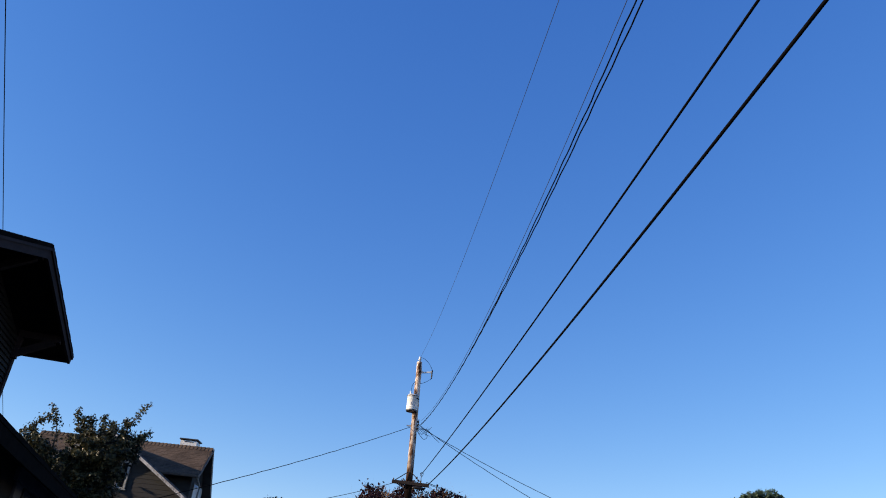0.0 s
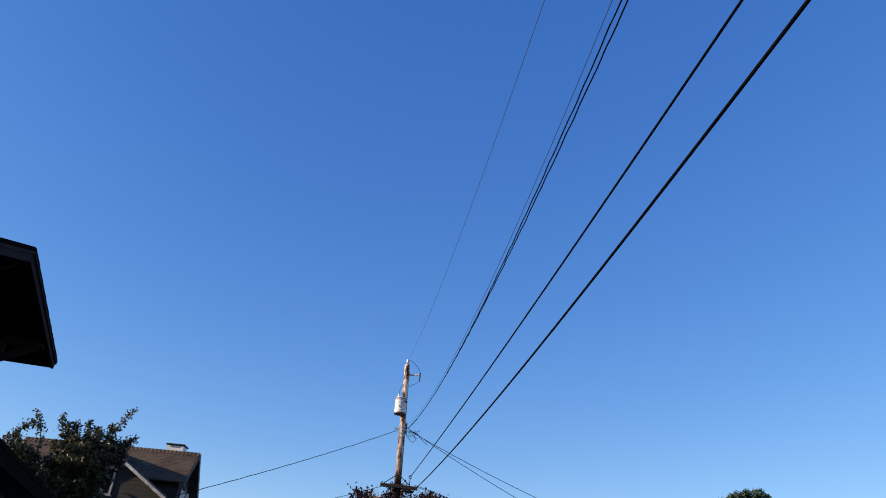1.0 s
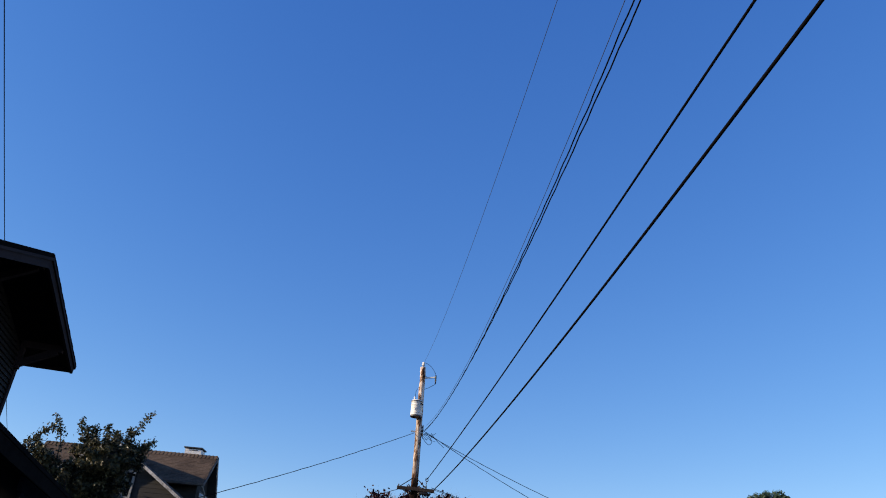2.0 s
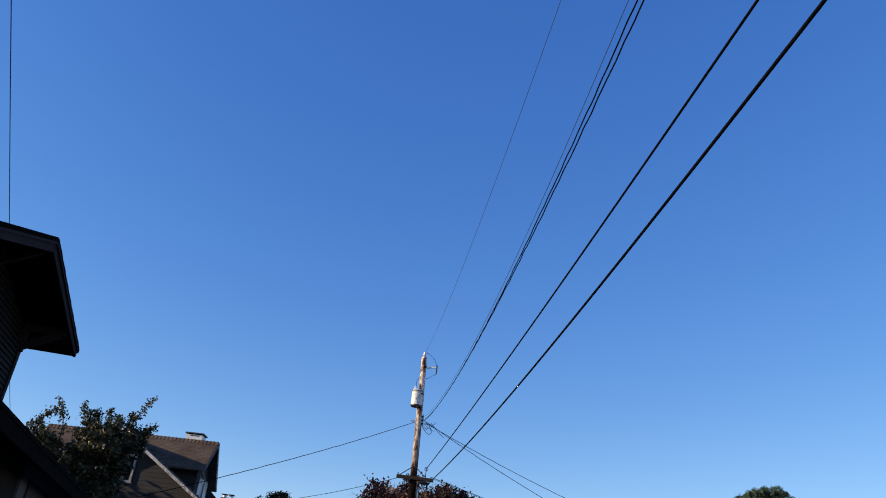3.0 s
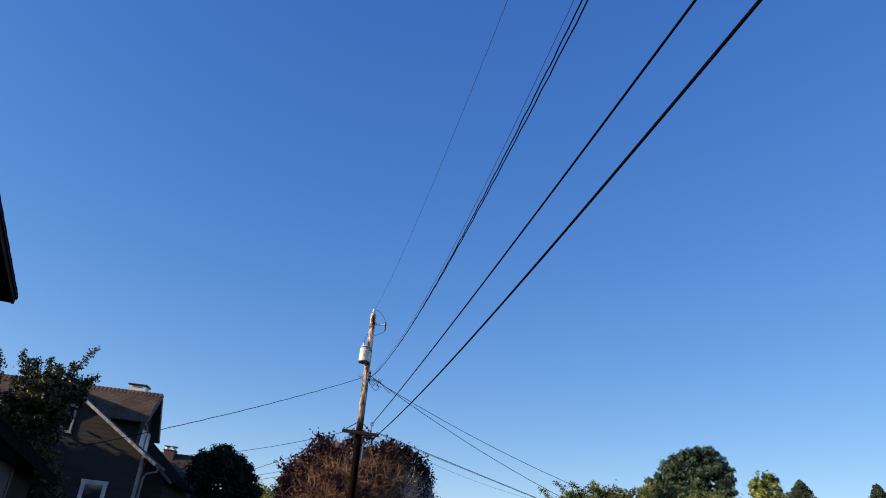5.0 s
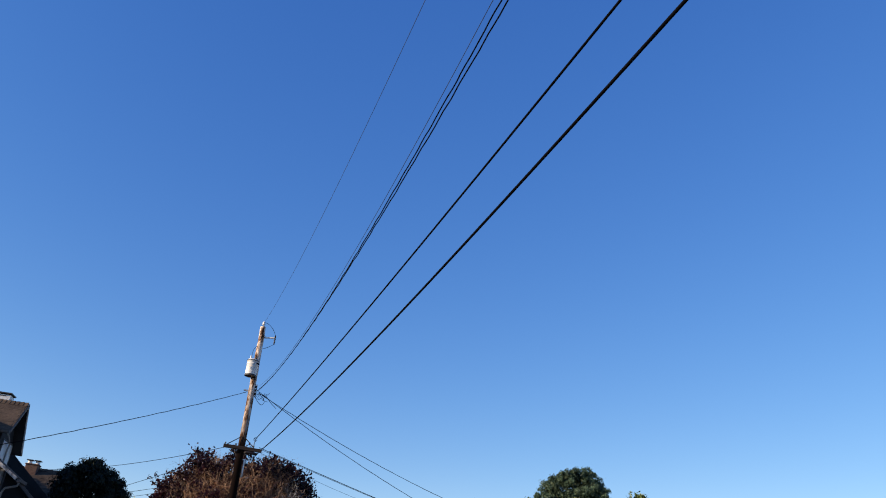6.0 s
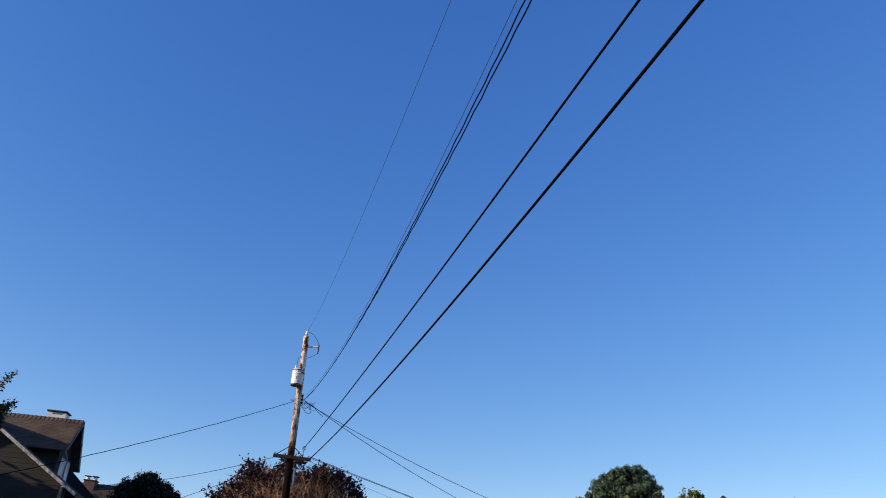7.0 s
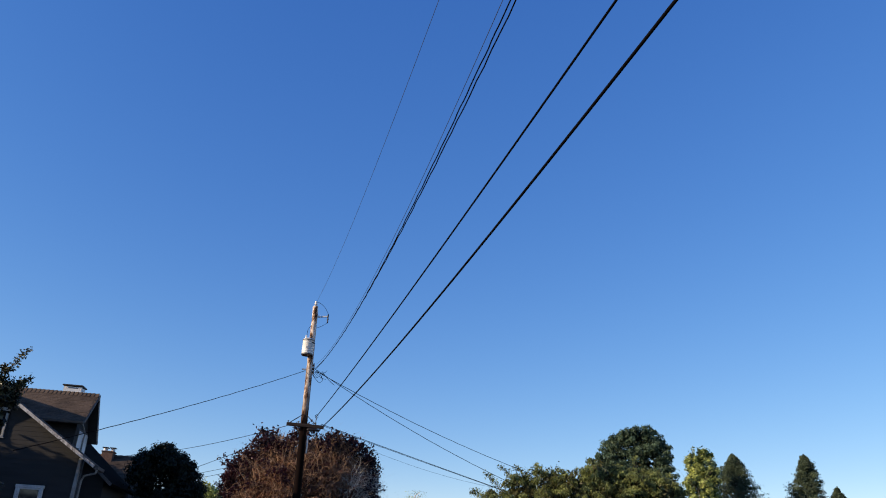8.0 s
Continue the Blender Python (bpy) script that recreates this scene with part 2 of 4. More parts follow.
# ---- overhead lines ----
def line(name, label, x, y, heading, z, rise, sag, length, radius, wobble=0.0, category="power line", group="overhead lines", mat=None, start=0.0):
    """A hanging line from its fixing, as a parabola in the upright plane of its heading."""
    rnd = random.Random(int(abs(x * 100) + abs(z * 1000) + radius * 1e5))
    a = radians(heading)
    step = 0.16 if wobble else 0.6
    pts = []
    ph = [rnd.uniform(0, math.tau) for _ in range(4)]
    k = max(2, int((length - start) / step))
    for i in range(k + 1):
        s = start + (length - start) * i / k
        w = wobble * (math.sin(s * 7.3 + ph[0]) + 0.7 * math.sin(s * 12.1 + ph[1]) + 0.5 * math.sin(s * 3.1 + ph[2])) * min(1, s)
        v = wobble * 0.6 * (math.sin(s * 8.7 + ph[3]) + 0.6 * math.sin(s * 4.7 + ph[1])) * min(1, s)
        pts.append((x + math.sin(a) * s + math.cos(a) * w, y + math.cos(a) * s - math.sin(a) * w, z + rise * s + sag * s * s + v))
    bm = tube(bmesh.new(), pts, radius, 6)
    return tagged(smooth(part(name, bm, mat or M_RUBBER)), label, category, group)


line("power_line", "thin bare primary conductor strung from the pole top", -0.67, 29.99, 175.4, 11.963, -0.1938, 0.00375, 38, 0.0042, mat=M_BARE)
line("power_line", "thin bare neutral conductor beside the twisted pair", -0.35, 30.0, 174.8, 9.368, -0.1813, 0.0062, 36, 0.0046, mat=M_BARE)
line("power_line", "black kinked insulated service conductor, one of a loose pair", -0.39, 30.0, 174.8, 9.186, -0.1761, 0.00554, 36, 0.0092, 0.0032)
line("power_line", "black kinked insulated service conductor, twin of a loose pair", -0.385, 30.0, 174.8, 9.142, -0.1634, 0.00476, 36, 0.0092, 0.0032)
line("communication_cable", "black sheathed telephone cable hung from the crossarm", -0.09, 30.0, 174.0, 7.302, -0.0318, 0.00085, 40, 0.0148, category="cable")
line("communication_cable", "thick black communication cable ending on the crossarm", 0.19, 30.0, 174.0, 6.92, -0.053, 0.0016, 40, 0.0195, category="cable")
line("service_drop", "thin black service wire sloping down into the trees", -0.32, 30.0, 65.5, 9.085, -0.316, 0.0068, 12.5, 0.0112, 0.004)
line("service_drop", "thin black service wire sloping down behind the shrub", -0.32, 30.0, 69.2, 9.141, -0.4413, 0.0092, 10.5, 0.0112, 0.004)
line("communication_cable", "black cable from the crossarm towards the shrub", 0.11, 30.0, 53.9, 7.003, -0.1120, 0.0002, 12.5, 0.0115, category="cable")
line("communication_cable", "black cable from the crossarm towards the shrub", 0.11, 30.0, 57.9, 6.96, -0.1310, 0.0002, 11.5, 0.009, category="cable")
line("communication_cable", "slender grey cable from the crossarm towards the shrub", 0.11, 30.0, 47.6, 6.85, -0.1534, 0.0073, 12.5, 0.005, category="cable")
line("service_drop", "black service wire running past the taupe house", -0.76, 29.99, -145.3, 9.064, -0.4776, 0.00358, 11.6, 0.0105, 0.006)
line("communication_cable", "black cable from the crossarm towards the far chimney", -1.18, 29.98, -32.9, 6.836, -0.0411, 0.00297, 17.8, 0.0105, category="cable")
line("power_line", "thin black line rising over the dark house", -11.76, 20.92, 157.0, 6.17, 0.1331, 0.00116, 26, 0.007, start=-3.0)


def strung(name, label, p, q, radius):
    """A far line from p to q, with a little sag."""
    p, q = Vector(p), Vector(q)
    bm = tube(bmesh.new(), [p.lerp(q, i / 12) - Vector((0, 0, 0.25 * (i / 12) * (1 - i / 12))) for i in range(13)], radius, 5)
    return tagged(smooth(part(name, bm, M_RUBBER)), label, "cable", "overhead lines")


strung("communication_cable", "far thin cable between the trees", (-8.13, 41.92, 5.47), (-3.21, 48.96, 9.1), 0.014)
strung("communication_cable", "far thin cable between the trees", (-7.69, 41.97, 5.68), (-3.78, 48.9, 7.8), 0.012)
strung("communication_cable", "far thin cable between the trees", (-6.75, 42.08, 5.77), (-5.23, 48.73, 7.03), 0.012)


# ---- the utility pole ----
def utility_pole():
    base = Vector((-0.395, 30.0, 0.0))
    p = thing("utility_pole", Matrix.Translation(base), "weathered wooden utility pole with a grey transformer and crossarm", "utility pole")
    lean = Vector((-0.0227, 0, 1)).normalized()

    def on(z, dx=0.0, dy=0.0):
        return lean * (z / lean.z) + Vector((dx, dy, 0))

    rnd = random.Random(4)
    zs = [-0.3 + 12.1 * i / 40 for i in range(41)]
    bm = tube(bmesh.new(), [on(z, rnd.uniform(-0.006, 0.006), rnd.uniform(-0.006, 0.006)) for z in zs], [0.164 - 0.0044 * z + rnd.uniform(-0.003, 0.003) for z in zs], 18)
    smooth(part("shaft", bm, M_POLE, p, "weathered wood, pale above and near-black below"))
    bm = lathe(bmesh.new(), [(0.102, 0), (0.105, 0.03), (0.07, 0.06), (0.01, 0.065)], Matrix.Translation(on(11.78)), 16)
    part("pole_cap", bm, M_STEEL, p)
    # pin insulator on the top
    bm = lathe(bmesh.new(), [(0.02, 0), (0.02, 0.10), (0.06, 0.10), (0.065, 0.14), (0.04, 0.15), (0.055, 0.19), (0.05, 0.23), (0.015, 0.25)], Matrix.Translation(on(11.8)), 14)
    smooth(part("top_insulator", bm, M_VENT, p))
    # fuse bracket
    bm = beam(bmesh.new(), on(11.36, 0.05), on(11.36, 0.52, -0.02) + Vector((0, 0, 0.06)), 0.06, 0.05)
    beam(bm, on(11.36, 0.05), on(11.46, 0.12), 0.05, 0.14)
    part("bracket", bm, M_VENT, p, "pale fibreglass bracket")
    fz = on(11.14, 0.54, -0.02)
    bm = lathe(bmesh.new(), [(0.026, 0), (0.026, 0.05), (0.016, 0.06), (0.040, 0.09), (0.016, 0.12), (0.043, 0.16), (0.018, 0.19), (0.043, 0.23), (0.018, 0.26), (0.040, 0.30), (0.024, 0.34), (0.024, 0.38)], Matrix.Translation(fz), 14)
    smooth(part("fuse_cutout", bm, M_PORCELAIN, p, "dark ribbed fuse cutout"))
    # jumpers
    for a, b, c in ((on(12.02), on(12.0, 0.34), fz + Vector((0, 0, 0.38))), (fz, on(10.95, 0.30), on(10.86, 0.05))):
        a, b, c = Vector(a), Vector(b), Vector(c)
        pts = [a * (1 - u) ** 2 + b * 2 * u * (1 - u) + c * u * u for u in [i / 10 for i in range(11)]]
        smooth(part("jumper", tube(bmesh.new(), pts, 0.008, 6), M_RUBBER, p))
    # transformer
    tc = on(9.66, -0.155, -0.26)
    prof = [(0.01, 0.02), (0.185, 0.02), (0.215, 0.0), (0.22, 0.03), (0.22, 0.56), (0.232, 0.57), (0.232, 0.61), (0.20, 0.645), (0.10, 0.67), (0.01, 0.675)]
    tank = smooth(part("transformer", lathe(bmesh.new(), prof, Matrix.Translation(tc), 28), M_TANK, p, "pale grey steel transformer tank"))
    for f in tank.data.polygons:
        f.use_smooth = abs(f.normal.z) < 0.6
    part("base", lathe(bmesh.new(), [(0.18, -0.035), (0.224, -0.03), (0.226, 0.028), (0.2, 0.03)], Matrix.Translation(tc), 28), M_CAP, tank, "dark ring round the tank's bottom edge")
    part("lid_clamp", lathe(bmesh.new(), [(0.230, 0.572), (0.241, 0.578), (0.241, 0.60), (0.230, 0.608)], Matrix.Translation(tc), 28), M_CAP, tank)
    part("name_plate", box(bmesh.new(), tc.x - 0.05, tc.x + 0.04, tc.y - 0.232, tc.y - 0.222, tc.z + 0.2, tc.z + 0.3), M_STEEL, tank)
    for z in (0.12, 0.44):
        part("band", lathe(bmesh.new(), [(0.222, z), (0.228, z + 0.005), (0.228, z + 0.03), (0.222, z + 0.035)], Matrix.Translation(tc), 28), M_TANK, tank)
        part("mounting_lug", beam(bmesh.new(), tc + Vector((0.1, 0.1, z + 0.02)), on(9.66 + z + 0.02, 0.0, -0.05), 0.12, 0.05), M_STEEL, tank)
    for dx in (-0.09, 0.08):
        m = Matrix.Translation(tc + Vector((dx, 0.03, 0.63))) @ Matrix.Rotation(radians(dx * 120), 4, "Y")
        smooth(part("bushing", lathe(bmesh.new(), [(0.03, 0), (0.05, 0.03), (0.025, 0.06), (0.045, 0.09), (0.022, 0.12), (0.035, 0.15), (0.012, 0.2)], m, 12), M_PORCELAIN if dx > 0 else M_VENT, tank))
    for dx in (-0.1, 0.0, 0.1):
        m = Matrix.Translation(tc + Vector((0.19 - abs(dx) * 0.3, dx - 0.06, 0.48))) @ Matrix.Rotation(radians(90), 4, "Y")
        part("terminal", lathe(bmesh.new(), [(0.03, 0), (0.02, 0.05), (0.012, 0.08)], m, 10), M_PORCELAIN, tank)
    # lead from the transformer's bushing up the pole
    a, c = tc + Vector((-0.09, 0.03, 0.82)), on(10.95, -0.06, -0.14)
    smooth(part("jumper", tube(bmesh.new(), [a.lerp(c, i / 6) + Vector((-0.06 * math.sin(i / 6 * math.pi), 0, 0.04 * math.sin(i / 6 * math.pi))) for i in range(7)], 0.008, 6), M_RUBBER, p))
    # secondary rack below it
    for z in (9.02, 9.16, 9.30):
        m = Matrix.Translation(on(z, 0.15, -0.04))
        smooth(part("spool_insulator", lathe(bmesh.new(), [(0.035, -0.04), (0.045, -0.03), (0.028, 0), (0.045, 0.03), (0.035, 0.04)], m, 12), M_PORCELAIN, p))
    part("rack", beam(bmesh.new(), on(8.92, 0.17, -0.04), on(9.40, 0.17, -0.04), 0.03, 0.05, (1, 0, 0)), M_STEEL, p)
    part("rack", beam(bmesh.new(), on(9.12, -0.30, 0.0), on(9.12, -0.12, 0.0), 0.05, 0.05), M_STEEL, p, "small steel deadend bracket")
    # untidy leads looping by the rack
    for k in range(5):
        z0, z1 = 8.95 + rnd.random() * 0.35, 8.7 + rnd.random() * 0.5
        a = on(z0, 0.13, -0.06)
        c = on(z1, 0.25 + rnd.random() * 0.5, rnd.uniform(-0.1, 0.2))
        b = (a + c) / 2 + Vector((rnd.uniform(-0.1, 0.2), 0, -rnd.uniform(0.15, 0.45)))
        pts = [a * (1 - u) ** 2 + b * 2 * u * (1 - u) + c * u * u for u in [i / 10 for i in range(11)]]
        smooth(part("drip_loop", tube(bmesh.new(), pts, 0.007, 5), M_RUBBER, p))
    for loop in (((-0.16, 9.07), (0.07, 8.80), (0.25, 8.66), (0.36, 8.79), (0.23, 8.98), (0.02, 9.07)), ((0.29, 8.82), (0.36, 9.04), (0.52, 8.88), (0.70, 8.72), (0.86, 8.60))):
        q = [Vector((a, 0.1, b)) for a, b in loop]
        pts = []
        for i in range(len(q) - 1):
            p0, p1, p2, p3 = q[max(i - 1, 0)], q[i], q[i + 1], q[min(i + 2, len(q) - 1)]
            for u in (0, 0.25, 0.5, 0.75):
                pts.append(0.5 * (2 * p1 + (p2 - p0) * u + (2 * p0 - 5 * p1 + 4 * p2 - p3) * u * u + (3 * p1 - p0 - 3 * p2 + p3) * u ** 3))
        smooth(part("drip_loop", tube(bmesh.new(), pts + [q[-1]], 0.010, 5), M_RUBBER, p))
    # conduit and ground wire down the shaft
    smooth(part("ground_wire", tube(bmesh.new(), [on(z, 0.125, -0.12) for z in (0.1, 2, 4, 6, 8.8)], 0.008, 5), M_RUBBER, p))
    # dark splice case and its slack loops hung under the arm's end
    case = tube(bmesh.new(), [(-0.02, -0.22, 6.70), (0.06, -0.22, 6.73), (0.30, -0.23, 6.72), (0.42, -0.23, 6.70), (0.50, -0.23, 6.74)], [0.02, 0.055, 0.065, 0.055, 0.02], 10)
    smooth(part("splice_case", case, M_PORCELAIN, p, "black cable splice case"))
    for x0, x1, dip in ((0.10, 0.52, 0.22), (0.18, 0.46, 0.34), (-0.42, -0.30, 0.16)):
        pts = [(x0 + (x1 - x0) * i / 8, -0.2, 6.78 - dip * math.sin(i / 8 * math.pi)) for i in range(9)]
        smooth(part("slack_loop", tube(bmesh.new(), pts, 0.011, 5), M_RUBBER, p))
    smooth(part("marker", tube(bmesh.new(), [on(z, 0.20, -0.02) for z in (5.85, 6.1, 6.5)], 0.028, 8), M_VENT, p, "short white plastic sleeve"))
    # crossarm with its braces and bolts
    bm = box(bmesh.new(), -0.72, 0.72, -0.05, 0.05, -0.065, 0.065, 0.012)
    bm.transform(Matrix.Translation((-0.095, -0.20, 6.86)) @ Matrix.Rotation(radians(1.2), 4, "Y"))
    part("crossarm", bm, M_ARM, p, "dark timber crossarm")
    for s in (-1, 1):
        part("brace", beam(bmesh.new(), on(7.30, 0.05 * s, -0.15), on(6.92, -0.56 if s < 0 else 0.47, -0.20), 0.035, 0.03), M_ARM, p)
    for dx in (-0.55, -0.15, 0.25, 0.5):
        m = Matrix.Translation(on(6.98, dx - 0.05, -0.21))
        part("bolt", lathe(bmesh.new(), [(0.018, -0.16), (0.018, 0.0), (0.03, 0.0), (0.03, 0.025), (0.012, 0.03)], m, 8), M_CAP, p)
    # hook that carries the thinner cable
    pts = [on(6.95, 0.47, -0.21), on(7.08, 0.45, -0.2), on(7.20, 0.48, -0.2), on(7.27, 0.46, -0.1), on(7.31, 0.43, 0.0)]
    smooth(part("cable_hook", tube(bmesh.new(), pts, 0.014, 6), M_CAP, p))
    pts = [on(7.27 - 0.07 * math.sin(u), 0.47 + 0.06 * math.cos(u), -0.1) for u in [i / 10 * 6 for i in range(11)]]
    smooth(part("cable_tail", tube(bmesh.new(), pts, 0.01, 5), M_RUBBER, p))


utility_pole()


# ---- the dark house close by ----
def dark_house():
    """Upper storey with a low gable towards the street; a lower wing in front of it. Local x runs to the street, y along it."""
    turn = Matrix.Rotation(radians(12), 4, "Z")
    h = thing("dark_house", turn @ Matrix.Translation((-6.0, 10.46, 0)), "dark brown craftsman house with deep eaves, in shade", "house")
    X = 6.0  # the gable's overhang stands at local x = X - 3.39
    front, wall = X - 3.41, X - 4.09
    back = -4.0
    apex, z_far, z_near, half = 6.00, 5.28, 4.90, 2.84
    far_corner, near_corner = 2.22, -2.26

    def roof_z(y):
        return apex + ((z_far - apex) if y > 0 else (z_near - apex)) * abs(y) / half

    # upper walls under the roof slopes
    zf, zn = roof_z(far_corner) - 0.16, roof_z(near_corner) - 0.16
    bm = prism(bmesh.new(), [(wall - 0.03, near_corner, 0), (wall - 0.03, far_corner, 0), (wall - 0.03, far_corner, zf), (wall - 0.03, 0, apex - 0.16), (wall - 0.03, near_corner, zn)], (back - wall, 0, 0))
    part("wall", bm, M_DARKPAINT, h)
    # lap boards on the street face, each tilted a little
    z = 3.3
    while z < apex - 0.3:
        top = z + 0.085
        y1 = min(far_corner - 0.09, half * (apex - 0.2 - top) / (apex - z_far))
        y0 = max(near_corner, -half * (apex - 0.2 - top) / (apex - z_near))
        if y1 - y0 > 0.2:
            bm = prism(bmesh.new(), [(wall - 0.03, y0, z), (wall + 0.012, y0, z), (wall - 0.012, y0, top), (wall - 0.03, y0, top)], (0, y1 - y0, 0))
            part("board", bm, M_DARKPAINT, h)
        z += 0.075
    part("corner_board", box(bmesh.new(), wall - 0.1, wall + 0.025, far_corner - 0.09, far_corner + 0.02, 0, zf - 0.02), M_TRIMDARK, h)
    # roof slopes: decking below, shingles above
    for s, ze, name in ((1, z_far, "far"), (-1, z_near, "near")):
        d = Vector((0, s * half, ze - apex)).normalized()
        upn = Vector((0, (apex - ze) * s, half)).normalized()
        a, b = Vector((front, 0, apex)), Vector((front, s * half, ze))
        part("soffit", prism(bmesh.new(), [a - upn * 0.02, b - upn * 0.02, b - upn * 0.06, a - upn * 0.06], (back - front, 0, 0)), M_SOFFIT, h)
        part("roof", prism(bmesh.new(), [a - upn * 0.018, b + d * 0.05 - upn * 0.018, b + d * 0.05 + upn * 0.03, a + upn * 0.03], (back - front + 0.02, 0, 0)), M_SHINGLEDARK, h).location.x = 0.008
        part("bargeboard", prism(bmesh.new(), [a - upn * 0.022, b - upn * 0.022, b - upn * 0.145, a - upn * 0.16 - Vector((0, 0, 0.02))], (-0.04, 0, 0)), M_TRIMDARK, h)
        part("drip_moulding", prism(bmesh.new(), [a - upn * 0.024, b - upn * 0.024, b - upn * 0.062, a - upn * 0.062], (0.022, 0, 0)), M_TRIMDARK, h)
        # shingle butts along the rake
        n = 22
        for i in range(n):
            p = a.lerp(b, (i + 0.5) / n) + upn * 0.033
            part("shingle", beam(bmesh.new(), p - d * 0.060 + Vector((-0.25, 0, 0)) + upn * 0.003, p + d * 0.066 + Vector((-0.25, 0, 0)), 0.514 + 0.004 * (i % 3), 0.010, upn), M_SHINGLEDARK, h)
    # eave board on the far side
    part("fascia", box(bmesh.new(), back, front - 0.05, half - 0.03, half, z_far - 0.12, z_far - 0.035), M_TRIMDARK, h)
    # knee braces
    for y, zt in ((far_corner - 0.1, roof_z(far_corner - 0.1) - 0.09), (0.0, apex - 0.10), (near_corner + 0.1, roof_z(near_corner + 0.1) - 0.09)):
        b = thing("knee_brace", Matrix(), "", "")
        b.parent = h
        for key in ("label", "category"):
            if key in b:
                del b[key]
        part("arm", beam(bmesh.new(), (wall, y, zt - 0.06), (front - 0.06, y, zt - 0.06), 0.09, 0.11), M_TRIMDARK, b)
        part("strut", beam(bmesh.new(), (wall, y, zt - 0.40), (front - 0.14, y, zt - 0.10), 0.08, 0.10), M_TRIMDARK, b)
        part("post", beam(bmesh.new(), (wall + 0.03, y, zt - 0.46), (wall + 0.03, y, zt - 0.1), 0.09, 0.08, (1, 0, 0)), M_TRIMDARK, b)
    # exposed rafter tails under the far eave
    for k in range(5):
        x = wall - 0.35 - 0.6 * k
        part("rafter_tail", beam(bmesh.new(), (x, far_corner - 0.05, roof_z(far_corner) - 0.13), (x, half - 0.04, z_far - 0.10), 0.06, 0.10), M_TRIMDARK, h)

    # the lower wing, its eave along the street
    inv = (turn @ Matrix.Translation((-6.0, 10.46, 0))).inverted()
    wing = inv @ Matrix.Rotation(radians(14.875), 4, "Z")
    eave, z_e = -1.866, 3.0
    y0, y1 = -4.0, 18.9

    def put(name, bm, mat, label="", parent=h):
        bm.transform(wing)
        return part(name, bm, mat, parent, label)

    w = eave - 0.45
    win0, win1 = 10.80, 15.55
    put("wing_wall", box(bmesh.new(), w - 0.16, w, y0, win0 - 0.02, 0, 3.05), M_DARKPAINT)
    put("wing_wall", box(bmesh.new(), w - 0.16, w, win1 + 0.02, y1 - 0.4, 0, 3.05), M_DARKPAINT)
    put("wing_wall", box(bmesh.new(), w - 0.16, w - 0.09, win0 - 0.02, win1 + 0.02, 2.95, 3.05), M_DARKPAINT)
    # unseen inner wall, added to stop sun leaking in under the roof
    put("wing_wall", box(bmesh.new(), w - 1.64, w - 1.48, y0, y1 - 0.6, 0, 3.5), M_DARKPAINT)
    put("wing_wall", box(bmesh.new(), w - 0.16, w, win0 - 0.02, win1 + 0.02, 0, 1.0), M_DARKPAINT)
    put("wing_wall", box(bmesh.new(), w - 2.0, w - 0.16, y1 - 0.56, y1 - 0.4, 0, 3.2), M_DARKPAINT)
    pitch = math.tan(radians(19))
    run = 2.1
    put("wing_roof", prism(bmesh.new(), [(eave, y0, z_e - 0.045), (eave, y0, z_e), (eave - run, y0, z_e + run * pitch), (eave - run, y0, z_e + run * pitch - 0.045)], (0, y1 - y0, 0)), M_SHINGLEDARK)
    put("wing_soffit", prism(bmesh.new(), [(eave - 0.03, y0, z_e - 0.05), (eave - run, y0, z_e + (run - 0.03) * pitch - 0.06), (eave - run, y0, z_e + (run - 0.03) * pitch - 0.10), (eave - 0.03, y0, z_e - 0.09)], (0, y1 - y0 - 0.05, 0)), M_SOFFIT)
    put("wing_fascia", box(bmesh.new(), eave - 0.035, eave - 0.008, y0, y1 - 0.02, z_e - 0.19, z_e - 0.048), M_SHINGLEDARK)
    # broad window with a pale blind behind dark glass
    win = new("window")
    win.parent = h
    fr = 0.11
    for nm, b in (("head", (win0 - 0.40, win1 + 0.12, 2.88, 3.03)), ("sill", (win0 - 0.05, win1 + 0.05, 0.97, 1.05))):
        put(nm, box(bmesh.new(), w - 0.08, w + (0.05 if nm == "head" else 0.03), b[0], b[1], b[2], b[3]), M_FRAME, parent=win)
    for y, y2 in ((win0 - 0.28, win0 + fr), (win1, win1 + 0.12)):
        put("jamb", box(bmesh.new(), w - 0.08, w + 0.035, y, y2, 1.05, 2.87), M_FRAME, parent=win)
    put("sash", box(bmesh.new(), w - 0.04, w - 0.005, win0 + fr, win0 + fr + 0.28, 1.05, 2.87), M_DARKPAINT, parent=win)
    bm = bmesh.new()
    ys = [win0 + fr + 0.28 + (win1 - 0.03 - win0 - fr - 0.28) * i / 24 for i in range(25)]
    # the blind hangs in a shallow curve from its roller
    outline = [(w + 0.004, ys[0], 1.05)] + [(w + 0.004, y, 2.86 - 0.06 * math.sin(i / 24 * math.pi)) for i, y in enumerate(ys)] + [(w + 0.004, ys[-1], 1.05)]
    prism(bm, outline, (-0.012, 0, 0))
    put("blind", bm, M_BLIND, "pale grey drawn blind", parent=win)
    put("backing", box(bmesh.new(), w - 0.155, w - 0.13, win0, win1, 1.0, 3.0), M_SOFFIT, parent=win)


dark_house()


